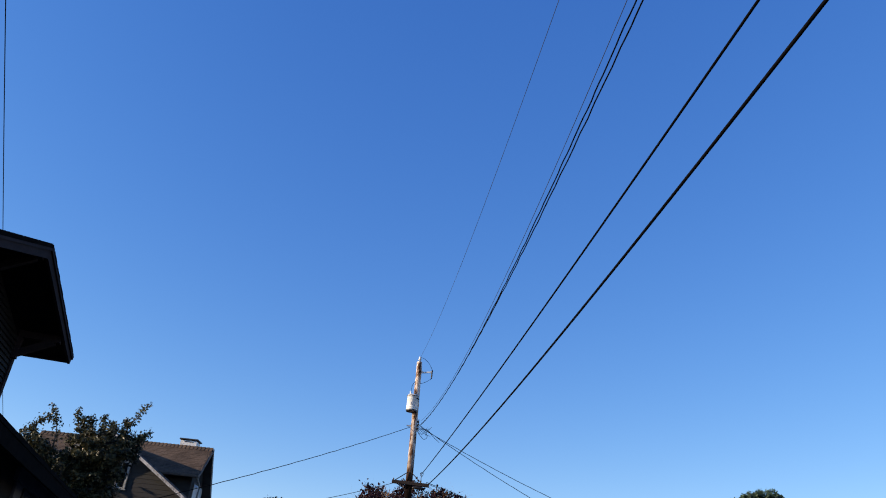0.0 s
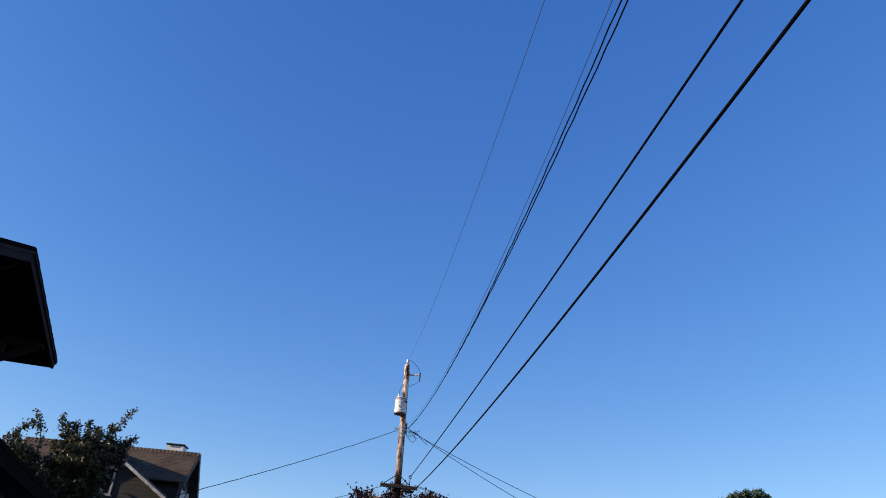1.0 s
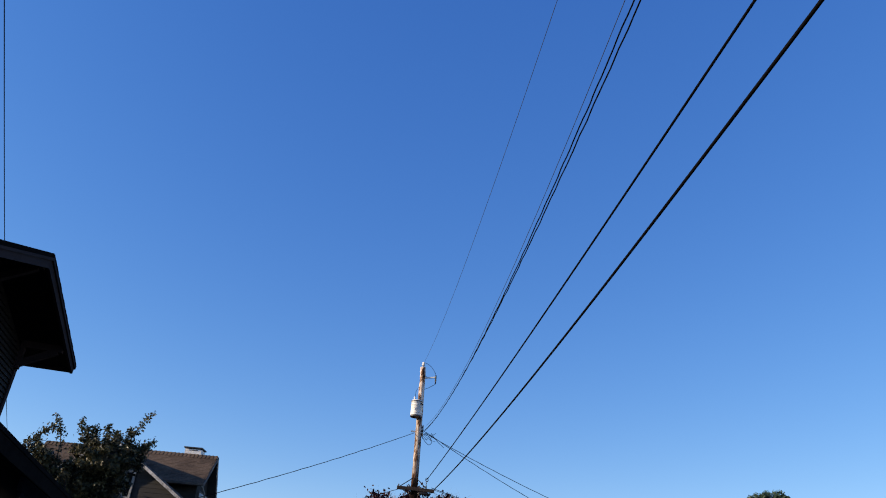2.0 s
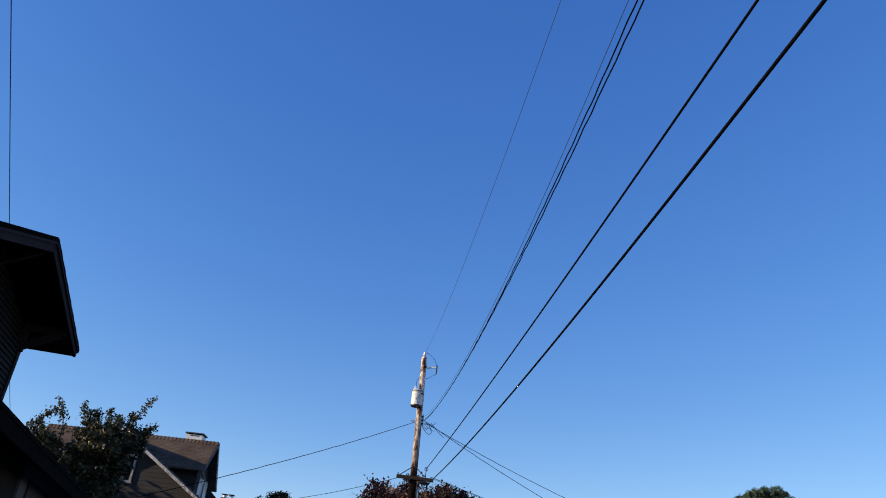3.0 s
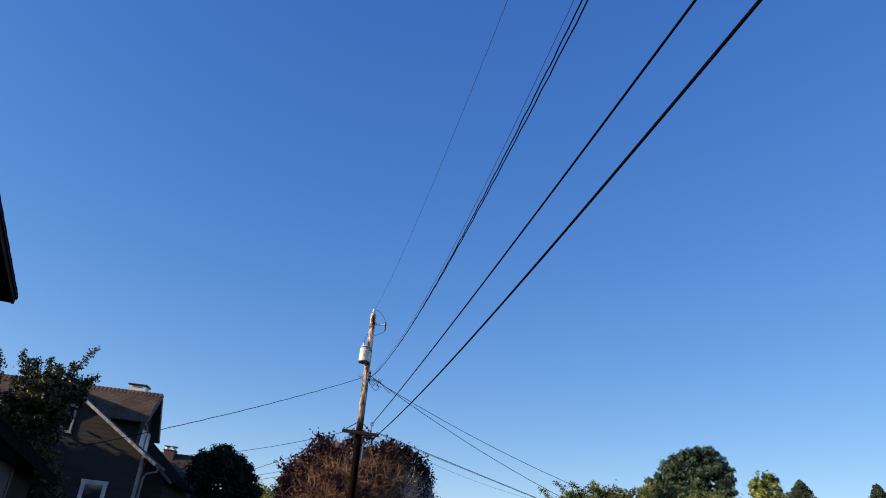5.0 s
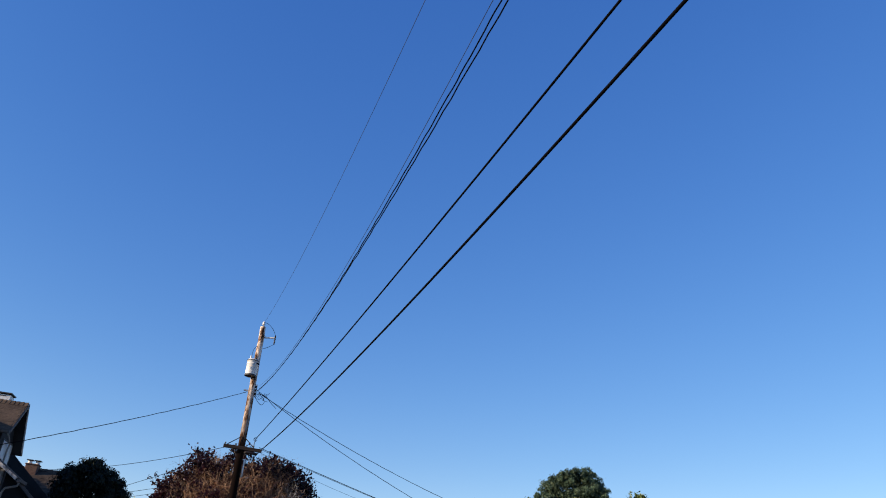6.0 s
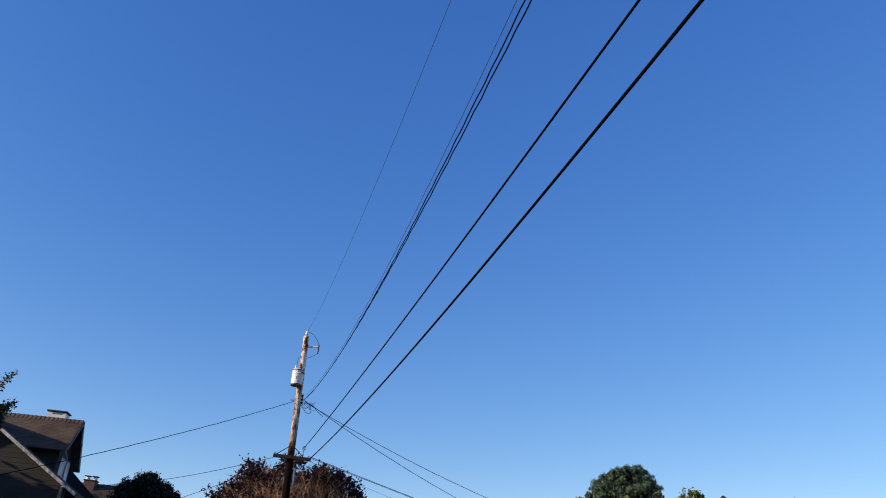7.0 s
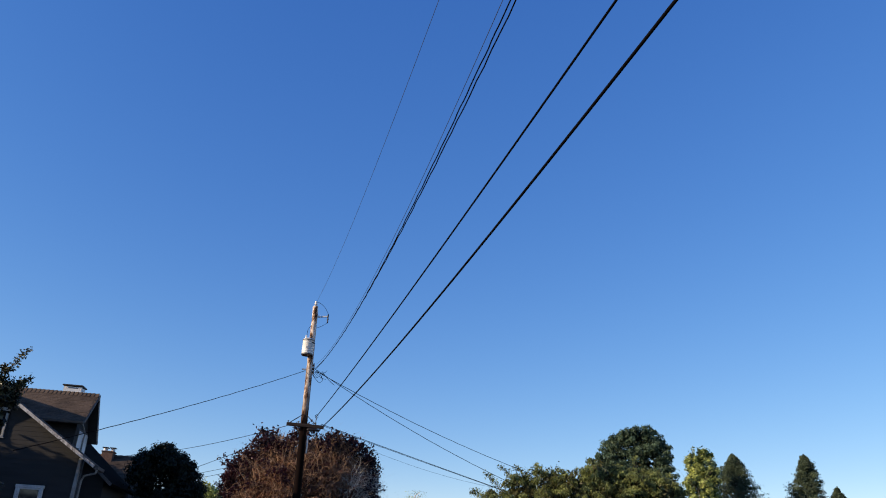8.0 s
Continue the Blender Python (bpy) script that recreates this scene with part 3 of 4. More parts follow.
# ---- the taupe house ----
def taupe_house():
    ox, oy = -11.0, 31.0
    h = thing("taupe_house", Matrix.Translation((ox, oy, 0)), "taupe clapboard house with brown shingle roof and cross gable", "house")

    def L(x, y, z):
        return Vector((x - ox, y - oy, z))

    def bx(x0, x1, y0, y1, z0, z1, bevel=0.0):
        return box(bmesh.new(), x0 - ox, x1 - ox, y0 - oy, y1 - oy, z0, z1, bevel)

    yw, yb = 27.0, 26.55
    xr, zr = -6.98, 4.49
    xa = -11.0
    k = 0.645
    za = zr + (xr - xa) * k
    xl = 2 * xa - xr
    wr, wl = -7.56, 2 * xa + 7.56
    deep = 27.4

    def rz(x):
        return za - abs(x - xa) * k

    # gable wall, in clapboards over a plain core
    core = [L(wl, yw + 0.03, 0), L(wr, yw + 0.03, 0), L(wr, yw + 0.03, rz(wr) - 0.14), L(xa, yw + 0.03, za - 0.14), L(wl, yw + 0.03, rz(wl) - 0.14)]
    part("wall", prism(bmesh.new(), core, (0, deep - yw, 0)), M_SIDING, h)
    attic = (-10.52, -10.11, 5.14, 6.22)
    lower = (-9.32, -8.48, 2.45, 3.80)
    z = 2.0
    while z < za - 0.35:
        top = z + 0.17
        x1 = min(wr - 0.09, xa + (za - 0.12 - z) / k)
        x0 = max(wl, xa - (za - 0.12 - z) / k)
        cuts = [x0]
        for a, b, c, d in (attic, lower):
            if c - 0.02 < z + 0.08 < d + 0.02:
                cuts += [a - 0.06, b + 0.06]
        cuts.append(x1)
        for a, b in zip(cuts[::2], cuts[1::2]):
            if b - a > 0.1:
                bm = prism(bmesh.new(), [L(a, yw + 0.03, z), L(a, yw + 0.003, z), L(a, yw + 0.012, top), L(a, yw + 0.03, top)], (b - a, 0, 0))
                part("clapboard", bm, M_SIDING, h)
        z += 0.15
    part("corner_board", bx(wr - 0.07, wr + 0.02, yw - 0.025, yw + 0.1, 0, rz(wr) - 0.16), M_PALE_TRIM, h, "pale corner board")
    # main roof
    for s in (1, -1):
        d = Vector((s, 0, -k)).normalized()
        n = Vector((k * s, 0, 1)).normalized()
        a, b = L(xa, yb, za), L(xr if s > 0 else xl, yb, zr)
        part("roof", prism(bmesh.new(), [a, b, b - n * 0.06, a - n * 0.06], (0, (deep if s > 0 else 34.0) - yb, 0)), M_SHINGLE, h)
        part("soffit", prism(bmesh.new(), [a - n * 0.064, b - n * 0.064, b - n * 0.09, a - n * 0.09], (0, deep - yb, 0)), M_SOFFIT, h)
        part("rake_board", prism(bmesh.new(), [a - n * 0.01, b - n * 0.01 + d * 0.02, b - n * 0.105 + d * 0.02, a - n * 0.105], (0, -0.035, 0)), M_RAKE, h, "peeling pale rake board")
    # main gutter and its downspout at the corner
    gx, gz = xr + 0.05, zr - 0.05
    bm = bmesh.new()
    prof = [(gx - 0.06, gz), (gx + 0.07, gz), (gx + 0.06, gz - 0.09), (gx - 0.03, gz - 0.11)]
    prism(bm, [L(a, yb + 0.02, c) for a, c in prof], (0, deep - yb, 0))
    part("gutter", bm, M_RAKE_DARK, h)
    pts = [L(gx, yb + 0.16, gz - 0.08), L(gx - 0.03, yb + 0.22, gz - 0.20), L(wr + 0.20, yw + 0.05, gz - 0.27), L(wr + 0.12, yw + 0.1, gz - 0.42), L(wr + 0.12, yw + 0.1, 0.3)]
    smooth(part("downspout", tube(bmesh.new(), pts, 0.032, 8), M_PALE_TRIM, h, "pale metal downspout"))

    # cross gable towards the street: ridge along x
    yr, zr2 = 30.0, 7.42
    ye0, ye1, ze, zf2 = 28.8, 31.15, 6.19, 5.77
    yd = ye0 + 0.45
    xf, xw, xback = -8.28, -8.62, -15.0
    s2 = (zr2 - ze) / (yr - ye0)
    part("dormer_wall", prism(bmesh.new(), [L(xw, yd, 0.0), L(xw, ye1 - 0.15, 0.0), L(xw, ye1 - 0.15, zf2 + 0.05), L(xw, yr, zr2 - 0.1), L(xw, yd, ze + 0.45 * s2 - 0.1)], (xback + 0.3 - xw, 0, 0)), M_SIDING, h)
    z = 4.5
    while z < ze + 0.1:
        part("clapboard", prism(bmesh.new(), [L(-13.0, yd + 0.01, z), L(-13.0, yd - 0.015, z), L(-13.0, yd - 0.002, z + 0.14), L(-13.0, yd + 0.01, z + 0.14)], (-13.0 * -1 + xw - 0.04, 0, 0)), M_SIDING, h)
        z += 0.13
    part("corner_board", bx(xw - 0.06, xw + 0.02, yd - 0.025, yd + 0.06, 4.0, ze + 0.2), M_SIDING, h)
    for s in (-1, 1):
        steep = s2 if s < 0 else (zr2 - zf2) / (ye1 - yr)
        n = Vector((0, s * steep, 1)).normalized()
        a, b = L(xf, yr, zr2), L(xf, ye0 if s < 0 else ye1, ze if s < 0 else zf2)
        part("dormer_roof", prism(bmesh.new(), [a, b, b - n * 0.06, a - n * 0.06], (xback - xf, 0, 0)), M_SHINGLE, h, "mottled brown shingles")
        part("soffit", prism(bmesh.new(), [a - n * 0.064, b - n * 0.064, b - n * 0.09, a - n * 0.09], (xback - xf, 0, 0)), M_SOFFIT if s < 0 else M_SIDING, h)
        part("rake_board", prism(bmesh.new(), [a - n * 0.01, b - n * 0.01, b - n * 0.10, a - n * 0.10], (0.03, 0, 0)), M_RAKE_DARK if s < 0 else M_RAKE, h)
        # shingle courses, each butt standing a little proud
        if s < 0:
            rows = 20
            rnd = random.Random(8)
            rest = bmesh.new()
            for i in range(rows):
                p, q = a.lerp(b, i / rows), a.lerp(b, (i + 1) / rows)
                x = -rnd.uniform(0.0, 0.1)
                while x > xback - xf + 0.3:
                    x2 = max(x - rnd.uniform(0.22, 0.40), xback - xf)
                    lift = 0.005 + rnd.random() * 0.007
                    o = Vector((x - 0.004, 0, 0))
                    outline = [p + o + n * 0.002, q + o + n * 0.002, q + o + n * lift, p + o + n * 0.004]
                    if x > -4.0:
                        part("shingle", prism(bmesh.new(), outline, (x2 - x + 0.004, 0, 0)), M_SHINGLE_PIECE, h)
                    else:
                        prism(rest, outline, (x2 - x + 0.004, 0, 0))
                    x = x2
            tagged(part("shingle_field", rest, M_SHINGLE, h), kind="stuff")
    # ridge caps
    x = xf - 0.02
    while x > xback:
        bm = prism(bmesh.new(), [L(x, yr - 0.15, zr2 - 0.15 * s2 + 0.015), L(x, yr, zr2 + 0.02), L(x, yr + 0.15, zr2 - 0.15 * s2 + 0.015), L(x, yr + 0.15, zr2 - 0.15 * s2 + 0.035), L(x, yr, zr2 + 0.045), L(x, yr - 0.15, zr2 - 0.15 * s2 + 0.035)], (-0.135, 0, -0.018))
        part("ridge_cap", bm, M_SHINGLE_PIECE, h)
        x -= 0.15
    # dormer gutter with the elbow at its end
    bm = prism(bmesh.new(), [L(xf + 0.02, ye0 - 0.1, ze + 0.0), L(xf + 0.02, ye0 + 0.03, ze + 0.0), L(xf + 0.02, ye0 + 0.02, ze - 0.10), L(xf + 0.02, ye0 - 0.07, ze - 0.08)], (-3.2, 0, 0))
    part("gutter", bm, M_RAKE_DARK, h, "grey gutter")
    pts = [L(xf - 0.03, ye0 - 0.03, ze - 0.07), L(xf - 0.02, ye0 + 0.1, ze - 0.13), L(xw + 0.12, ye0 + 1.3, ze - 0.24), L(xw + 0.06, ye0 + 1.45, ze - 0.4), L(xw + 0.06, ye0 + 1.47, 4.6)]
    smooth(part("downspout", tube(bmesh.new(), pts, 0.03, 8), M_PALE_TRIM, h))

    # low wing at the back, its own rake towards the street corner
    xe, ze3, yg = -7.42, 4.36, 31.2
    part("rear_wall", prism(bmesh.new(), [L(-11, yg + 0.35, 0), L(xe - 0.4, yg + 0.35, 0), L(xe - 0.4, yg + 0.35, ze3 + 0.25), L(-11, yg + 0.35, ze3 + 2.88)], (0, 4.5, 0)), M_SIDING, h)
    a, b = L(-11, yg, ze3 + (xe + 11) * 0.84), L(xe, yg, ze3)
    n = Vector((0.84, 0, 1)).normalized()
    # slope's shade is put into near-black shingles; other slopes stay brown
    part("rear_roof", prism(bmesh.new(), [a, b, b - n * 0.06, a - n * 0.06], (0, 5.0, 0)), M_SHINGLEDARK, h, "rear roof, its shade put into near-black shingles")
    part("rake_board", prism(bmesh.new(), [a - n * 0.01, b - n * 0.01, b - n * 0.12, a - n * 0.12], (0, -0.03, 0)), M_RAKE_DARK, h, "taupe rake board of the rear wing")
    part("soffit", prism(bmesh.new(), [a - n * 0.064, b - n * 0.064, b - n * 0.09, a - n * 0.09], (0, 4.9, 0)), M_SOFFIT, h)

    def window(x0, x1, z0, z1, paint):
        w = new("window")
        w.parent = h
        cw = 0.09 if paint is M_WHITE else 0.05
        for nm, a in (("casing", (x0 - cw, x0, z0, z1)), ("casing", (x1, x1 + cw, z0, z1)), ("head", (x0 - cw - 0.02, x1 + cw + 0.02, z1, z1 + cw)), ("sill", (x0 - cw - 0.03, x1 + cw + 0.03, z0 - cw * 0.8, z0))):
            part(nm, bx(a[0], a[1], yw - 0.045, yw + 0.02, a[2], a[3], 0.006), paint, w)
        for nm, a in (("sash", (x0, x0 + 0.04, z0, z1)), ("sash", (x1 - 0.04, x1, z0, z1)), ("sash", (x0 + 0.04, x1 - 0.04, z1 - 0.045, z1)), ("sash", (x0 + 0.04, x1 - 0.04, z0, z0 + 0.05))):
            part(nm, bx(a[0], a[1], yw - 0.02, yw + 0.015, a[2], a[3]), paint, w)
        if paint is M_WHITE:
            zm = (z0 + z1) / 2
            part("meeting_rail", bx(x0 + 0.04, x1 - 0.04, yw - 0.022, yw + 0.012, zm - 0.02, zm + 0.02), paint, w)
        # attic pane: its dark reflection is put into a matte near-black colour
        part("pane" if paint is M_WHITE else "dark_pane", bx(x0 + 0.04, x1 - 0.04, yw - 0.004, yw + 0.004, z0 + 0.05, z1 - 0.045), M_GLASS if paint is M_WHITE else M_SOFFIT, w)

    window(-10.46, -10.18, 5.20, 6.10, M_PALE_TRIM)
    window(-9.23, -8.57, 2.52, 3.68, M_WHITE)
    # window in the cross gable's face
    w = new("window")
    w.parent = h
    for y0, y1, z0, z1 in ((29.62, 29.70, 4.3, 6.0), (30.92, 30.98, 4.3, 6.0), (29.62, 30.98, 6.0, 6.06), (29.60, 31.0, 4.24, 4.3)):
        part("casing", bx(xw, xw + 0.02, y0, y1, z0, z1), M_RAKE_DARK, w)
    # a plain white panel fills the opening
    part("shutter", bx(xw + 0.005, xw + 0.016, 29.70, 30.92, 4.3, 6.0), M_VENT, w, "plain white panel in the window opening")
    # metal vent housing on the ridge
    yv = yr + 0.3
    v = new("ridge_vent")
    v.parent = h
    part("housing", bx(-9.64, -9.00, yv - 0.26, yv + 0.26, 7.0, 7.645), M_VENT, v, "white metal housing")
    part("cap", bx(-9.69, -8.95, yv - 0.32, yv + 0.32, 7.67, 7.72, 0.012), M_CAP, v, "dark metal cap")
    part("slot", bx(-9.48, -9.14, yv - 0.268, yv - 0.255, 7.585, 7.61), M_CAP, v)
    for dx in (-9.58, -9.06):
        part("leg", bx(dx, dx + 0.04, yv - 0.2, yv - 0.16, 7.64, 7.675), M_CAP, v)


M_SHINGLE_PIECE = material("brown_shingle_pieces", (0.046, 0.031, 0.023), (0.116, 0.080, 0.058), 1.6, 0.95, 0, 0.8, 16, per_piece=0.06)
taupe_house()


# ---- the house farther back ----
def back_house():
    ox, oy = -14.0, 46.5
    h = thing("back_house", Matrix.Translation((ox, oy, 0)), "low brown-roofed house behind the trees", "house")
    x0, x1, yf, yr, yb, ze, zr = -20.0, -9.1, 42.4, 46.0, 50.0, 4.3, 7.22
    # front wall's shadow is put into dark paint; the gable keeps its siding
    part("wall", box(bmesh.new(), x0 - ox + 0.4, x1 - ox - 0.4, yf - oy + 0.4, yb - oy - 0.4, 0, ze), M_DARKPAINT, h)
    part("gable_wall", prism(bmesh.new(), [(x1 - ox - 0.5, yf - oy + 0.4, ze), (x1 - ox - 0.5, yb - oy - 0.4, ze), (x1 - ox - 0.5, yr - oy, zr - 0.12)], (0.1, 0, 0)), M_SIDING, h)
    for ya in (yf, yb):
        a, b = Vector((x0 - ox, yr - oy, zr)), Vector((x0 - ox, ya - oy, ze - 0.05))
        part("roof", prism(bmesh.new(), [a, b, b - Vector((0, 0, 0.1)), a - Vector((0, 0, 0.1))], (x1 - x0, 0, 0)), M_ROOF_BACK, h)
    rnd = random.Random(3)
    x = x1 - 0.1
    while x > x0:
        part("ridge_cap", prism(bmesh.new(), [(x - ox, yr - oy - 0.15, zr - 0.1), (x - ox, yr - oy, zr + 0.045), (x - ox, yr - oy + 0.15, zr - 0.1)], (-0.28, 0, -0.02)), M_ROOF_BACK, h)
        x -= 0.3
    c = new("chimney")
    c.parent = h
    cx, cy = -11.42 - ox, 45.8 - oy
    part("stack", box(bmesh.new(), cx - 0.31, cx + 0.31, cy - 0.3, cy + 0.3, 5.8, 7.33, 0.02), M_BRICK, c, "red brick stack")
    part("crown", box(bmesh.new(), cx - 0.35, cx + 0.35, cy - 0.34, cy + 0.34, 7.31, 7.39, 0.03), M_BRICK, c)
    for dx in (-0.2, 0.2):
        pot = lathe(bmesh.new(), [(0.12, 7.38), (0.11, 7.52), (0.12, 7.54)], Matrix.Translation((cx + dx, cy, 0)), 12)
        part("pot", pot, M_VENT, c, "pale clay pot")
        part("cowl", box(bmesh.new(), cx + dx - 0.165, cx + dx + 0.165, cy - 0.2, cy + 0.2, 7.56, 7.60, 0.01), M_CAP, c)
        part("cowl_post", box(bmesh.new(), cx + dx - 0.09, cx + dx + 0.09, cy - 0.02, cy + 0.02, 7.52, 7.57), M_CAP, c)


M_ROOF_BACK = material("dim_brown_shingles", (0.034, 0.026, 0.022), (0.090, 0.070, 0.056), 2.2, 1.0, 0, 1.0, 11, (1, 1, 4), spec=0.02)
back_house()


# ---- trees ----
def leaf_mesh(name, mat, parent, centres, sizes, rng, aspect=0.55, droop=0.0, fold=0.25, facing=None):
    """Many small folded leaves, each of two triangles pairs, as one crown."""
    n = len(centres)
    c = np.asarray(centres, float)
    s = np.asarray(sizes, float)[:, None]
    d = rng.normal(size=(n, 3))
    d[:, 2] -= droop
    d /= np.linalg.norm(d, axis=1, keepdims=True)
    e = rng.normal(size=(n, 3))
    e -= (e * d).sum(1, keepdims=True) * d
    e /= np.linalg.norm(e, axis=1, keepdims=True)
    f = np.cross(d, e)
    if facing is not None:
        f = np.asarray(facing, float) + rng.normal(size=(n, 3)) * 0.42
        f /= np.linalg.norm(f, axis=1, keepdims=True)
        d -= (d * f).sum(1, keepdims=True) * f
        d /= np.linalg.norm(d, axis=1, keepdims=True)
        e = np.cross(f, d)
    tip, tail = c + d * s * 0.5, c - d * s * 0.5
    a = c + e * s * aspect * 0.5 + f * s * fold * 0.4
    b = c - e * s * aspect * 0.5 + f * s * fold * 0.4
    v = np.stack([tail, a, tip, b], 1).reshape(-1, 3)
    i = np.arange(n)[:, None] * 4
    faces = np.concatenate([np.hstack([i, i + 1, i + 2]), np.hstack([i, i + 2, i + 3])])
    me = bpy.data.meshes.new(name)
    me.from_pydata(v.tolist(), [], faces.tolist())
    me.materials.append(mat)
    ob = new(name, me)
    ob.parent = parent
    return ob


def tufts(blobs, count, rng, inner=0.72, outer=1.04, low=-0.5):
    """Places on and just inside the skins of a heap of rounded masses, leaving out those buried in another mass."""
    b = np.array(blobs, float)
    w = (b[:, 3] * b[:, 4] + b[:, 3] * b[:, 5] + b[:, 4] * b[:, 5])
    pick = rng.choice(len(b), size=count * 3, p=w / w.sum())
    d = rng.normal(size=(count * 3, 3))
    d /= np.linalg.norm(d, axis=1, keepdims=True)
    f = 1 + 0.09 * np.sin(d[:, 0] * 6.1 + d[:, 2] * 3.3 + pick) + 0.08 * np.sin(d[:, 1] * 7.7 - d[:, 2] * 8.3 + 2.0 * pick)
    p = b[pick, :3] + d * b[pick, 3:] * rng.uniform(inner, outer, (count * 3, 1)) * f[:, None]
    keep = d[:, 2] > low
    for k in range(len(b)):
        q = (p - b[k, :3]) / b[k, 3:]
        keep &= ((q * q).sum(1) > inner * inner * 0.75) | (pick == k)
    return p[keep][:count]


def leaves_at(places, each, spread, rng):
    p = np.repeat(places, each, 0)
    return p + rng.normal(size=p.shape) * spread


def clumps(places, each, radius, rng, flat=0.75):
    """Leaves on the upper skins of many uneven clumps, and the way each one faces."""
    n = len(places)
    p = np.repeat(places, each, 0)
    r = np.repeat(radius * rng.uniform(0.55, 1.3, n), each)[:, None]
    d = rng.normal(size=(n * each, 3))
    d /= np.linalg.norm(d, axis=1, keepdims=True)
    d[:, 2] = np.where((d[:, 2] < -0.2) & (rng.random(n * each) < 0.7), -d[:, 2], d[:, 2])
    ragged = rng.uniform(0.55, 1.0, (n * each, 1)) + 0.25 * (rng.random((n * each, 1)) > 0.93)
    q = p + d * r * ragged * np.array([1, 1, flat]) + rng.normal(size=d.shape) * radius * 0.2
    return q, d + np.array([0, 0, 0.35])


def branch(bm, p, d, length, radius, rng, depth, sway=0.25, sides=5, lift=0.1, fork=3, fork_scale=1.0):
    pts, rad = [Vector(p)], [radius]
    d = Vector(d).normalized()
    steps = 5
    for i in range(steps):
        d = (d + Vector(rng.normal(size=3)) * sway * 0.5 + Vector((0, 0, lift * 0.4))).normalized()
        pts.append(pts[-1] + d * length / steps)
        rad.append(radius * (1 - 0.75 * (i + 1) / steps))
    tube(bm, pts, rad, sides)
    if depth:
        for k in range(fork):
            i = 2 + int(rng.integers(0, steps - 1))
            nd = (d + Vector(rng.normal(size=3)) * 0.7).normalized()
            branch(bm, pts[i], nd, length * rng.uniform(0.5, 0.75) * fork_scale, rad[i] * 0.8, rng, depth - 1, sway, sides, lift, fork, fork_scale)


def tree(name, label, x, y, trunk_r, trunk_h, blobs, tuft_count, each, size, spread, mat, seed, category="tree", droop=0.3, limbs=7, aspect=0.55, inner=0.72, bark=None, extra=None, inside=None, clump=0.0):
    """A trunk, limbs that reach into the masses, and a crown of leaves."""
    rng = np.random.default_rng(seed)
    t = thing(name, Matrix.Translation((x, y, 0)), label, category)
    loc = [(a - x, b - y, c, d, e, f) for a, b, c, d, e, f in blobs]
    bm = tube(bmesh.new(), [(0, 0, -0.1), (0.03, 0.02, trunk_h * 0.3), (-0.04, 0.03, trunk_h * 0.65), (0.02, 0, trunk_h)], [trunk_r * 1.3, trunk_r, trunk_r * 0.9, trunk_r * 0.7], 10)
    smooth(part("trunk", bm, bark or M_BARK, t))
    bm = bmesh.new()
    for k in range(limbs):
        b = loc[k % len(loc)]
        target = Vector(b[:3]) + Vector(rng.normal(size=3)) * 0.2 * b[3]
        start = Vector((0, 0, trunk_h * rng.uniform(0.75, 1.0)))
        d = target - start
        branch(bm, start, d, d.length * 0.72, trunk_r * 0.45, rng, 2, 0.25, fork_scale=0.5)
    smooth(part("branchwork", bm, bark or M_BARK, t))
    # an inside material, where given, puts the crown's inner shade into darker leaves
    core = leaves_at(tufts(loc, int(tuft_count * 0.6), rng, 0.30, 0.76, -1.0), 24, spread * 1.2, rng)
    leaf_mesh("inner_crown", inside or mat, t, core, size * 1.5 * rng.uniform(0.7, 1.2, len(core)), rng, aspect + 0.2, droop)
    places = tufts(loc, tuft_count, rng, inner)
    c, facing = clumps(places, each, clump, rng) if clump else (leaves_at(places, each, spread, rng), None)
    leaf_mesh("crown", mat, t, c, size * rng.uniform(0.6, 1.25, len(c)), rng, aspect, droop, facing=facing)
    if extra:
        extra(t, rng)
    return t


def sprays(t, origin, ways, mat, size, rng, per=16, loose=0.09, droop=0.4):
    """Leafy sprays that stand out of a crown, each a bent twig and its leaves."""
    c = []
    for a, b, e in ways:
        a, b, e = (Vector(q) - Vector(origin) for q in (a, b, e))
        pts = [a * (1 - u) ** 2 + b * 2 * u * (1 - u) + e * u * u for u in [i / 9 for i in range(10)]]
        smooth(part("spray", tube(bmesh.new(), pts, [0.02 - 0.0016 * i for i in range(10)], 5), M_BARK, t))
        for i, q in enumerate(pts[1:]):
            for _ in range(per):
                c.append(tuple(q + Vector(rng.normal(size=3)) * loose * (1.2 - 0.07 * i)))
    leaf_mesh("spray_foliage", mat, t, c, size * rng.uniform(0.6, 1.2, len(c)), rng, 0.36, droop)


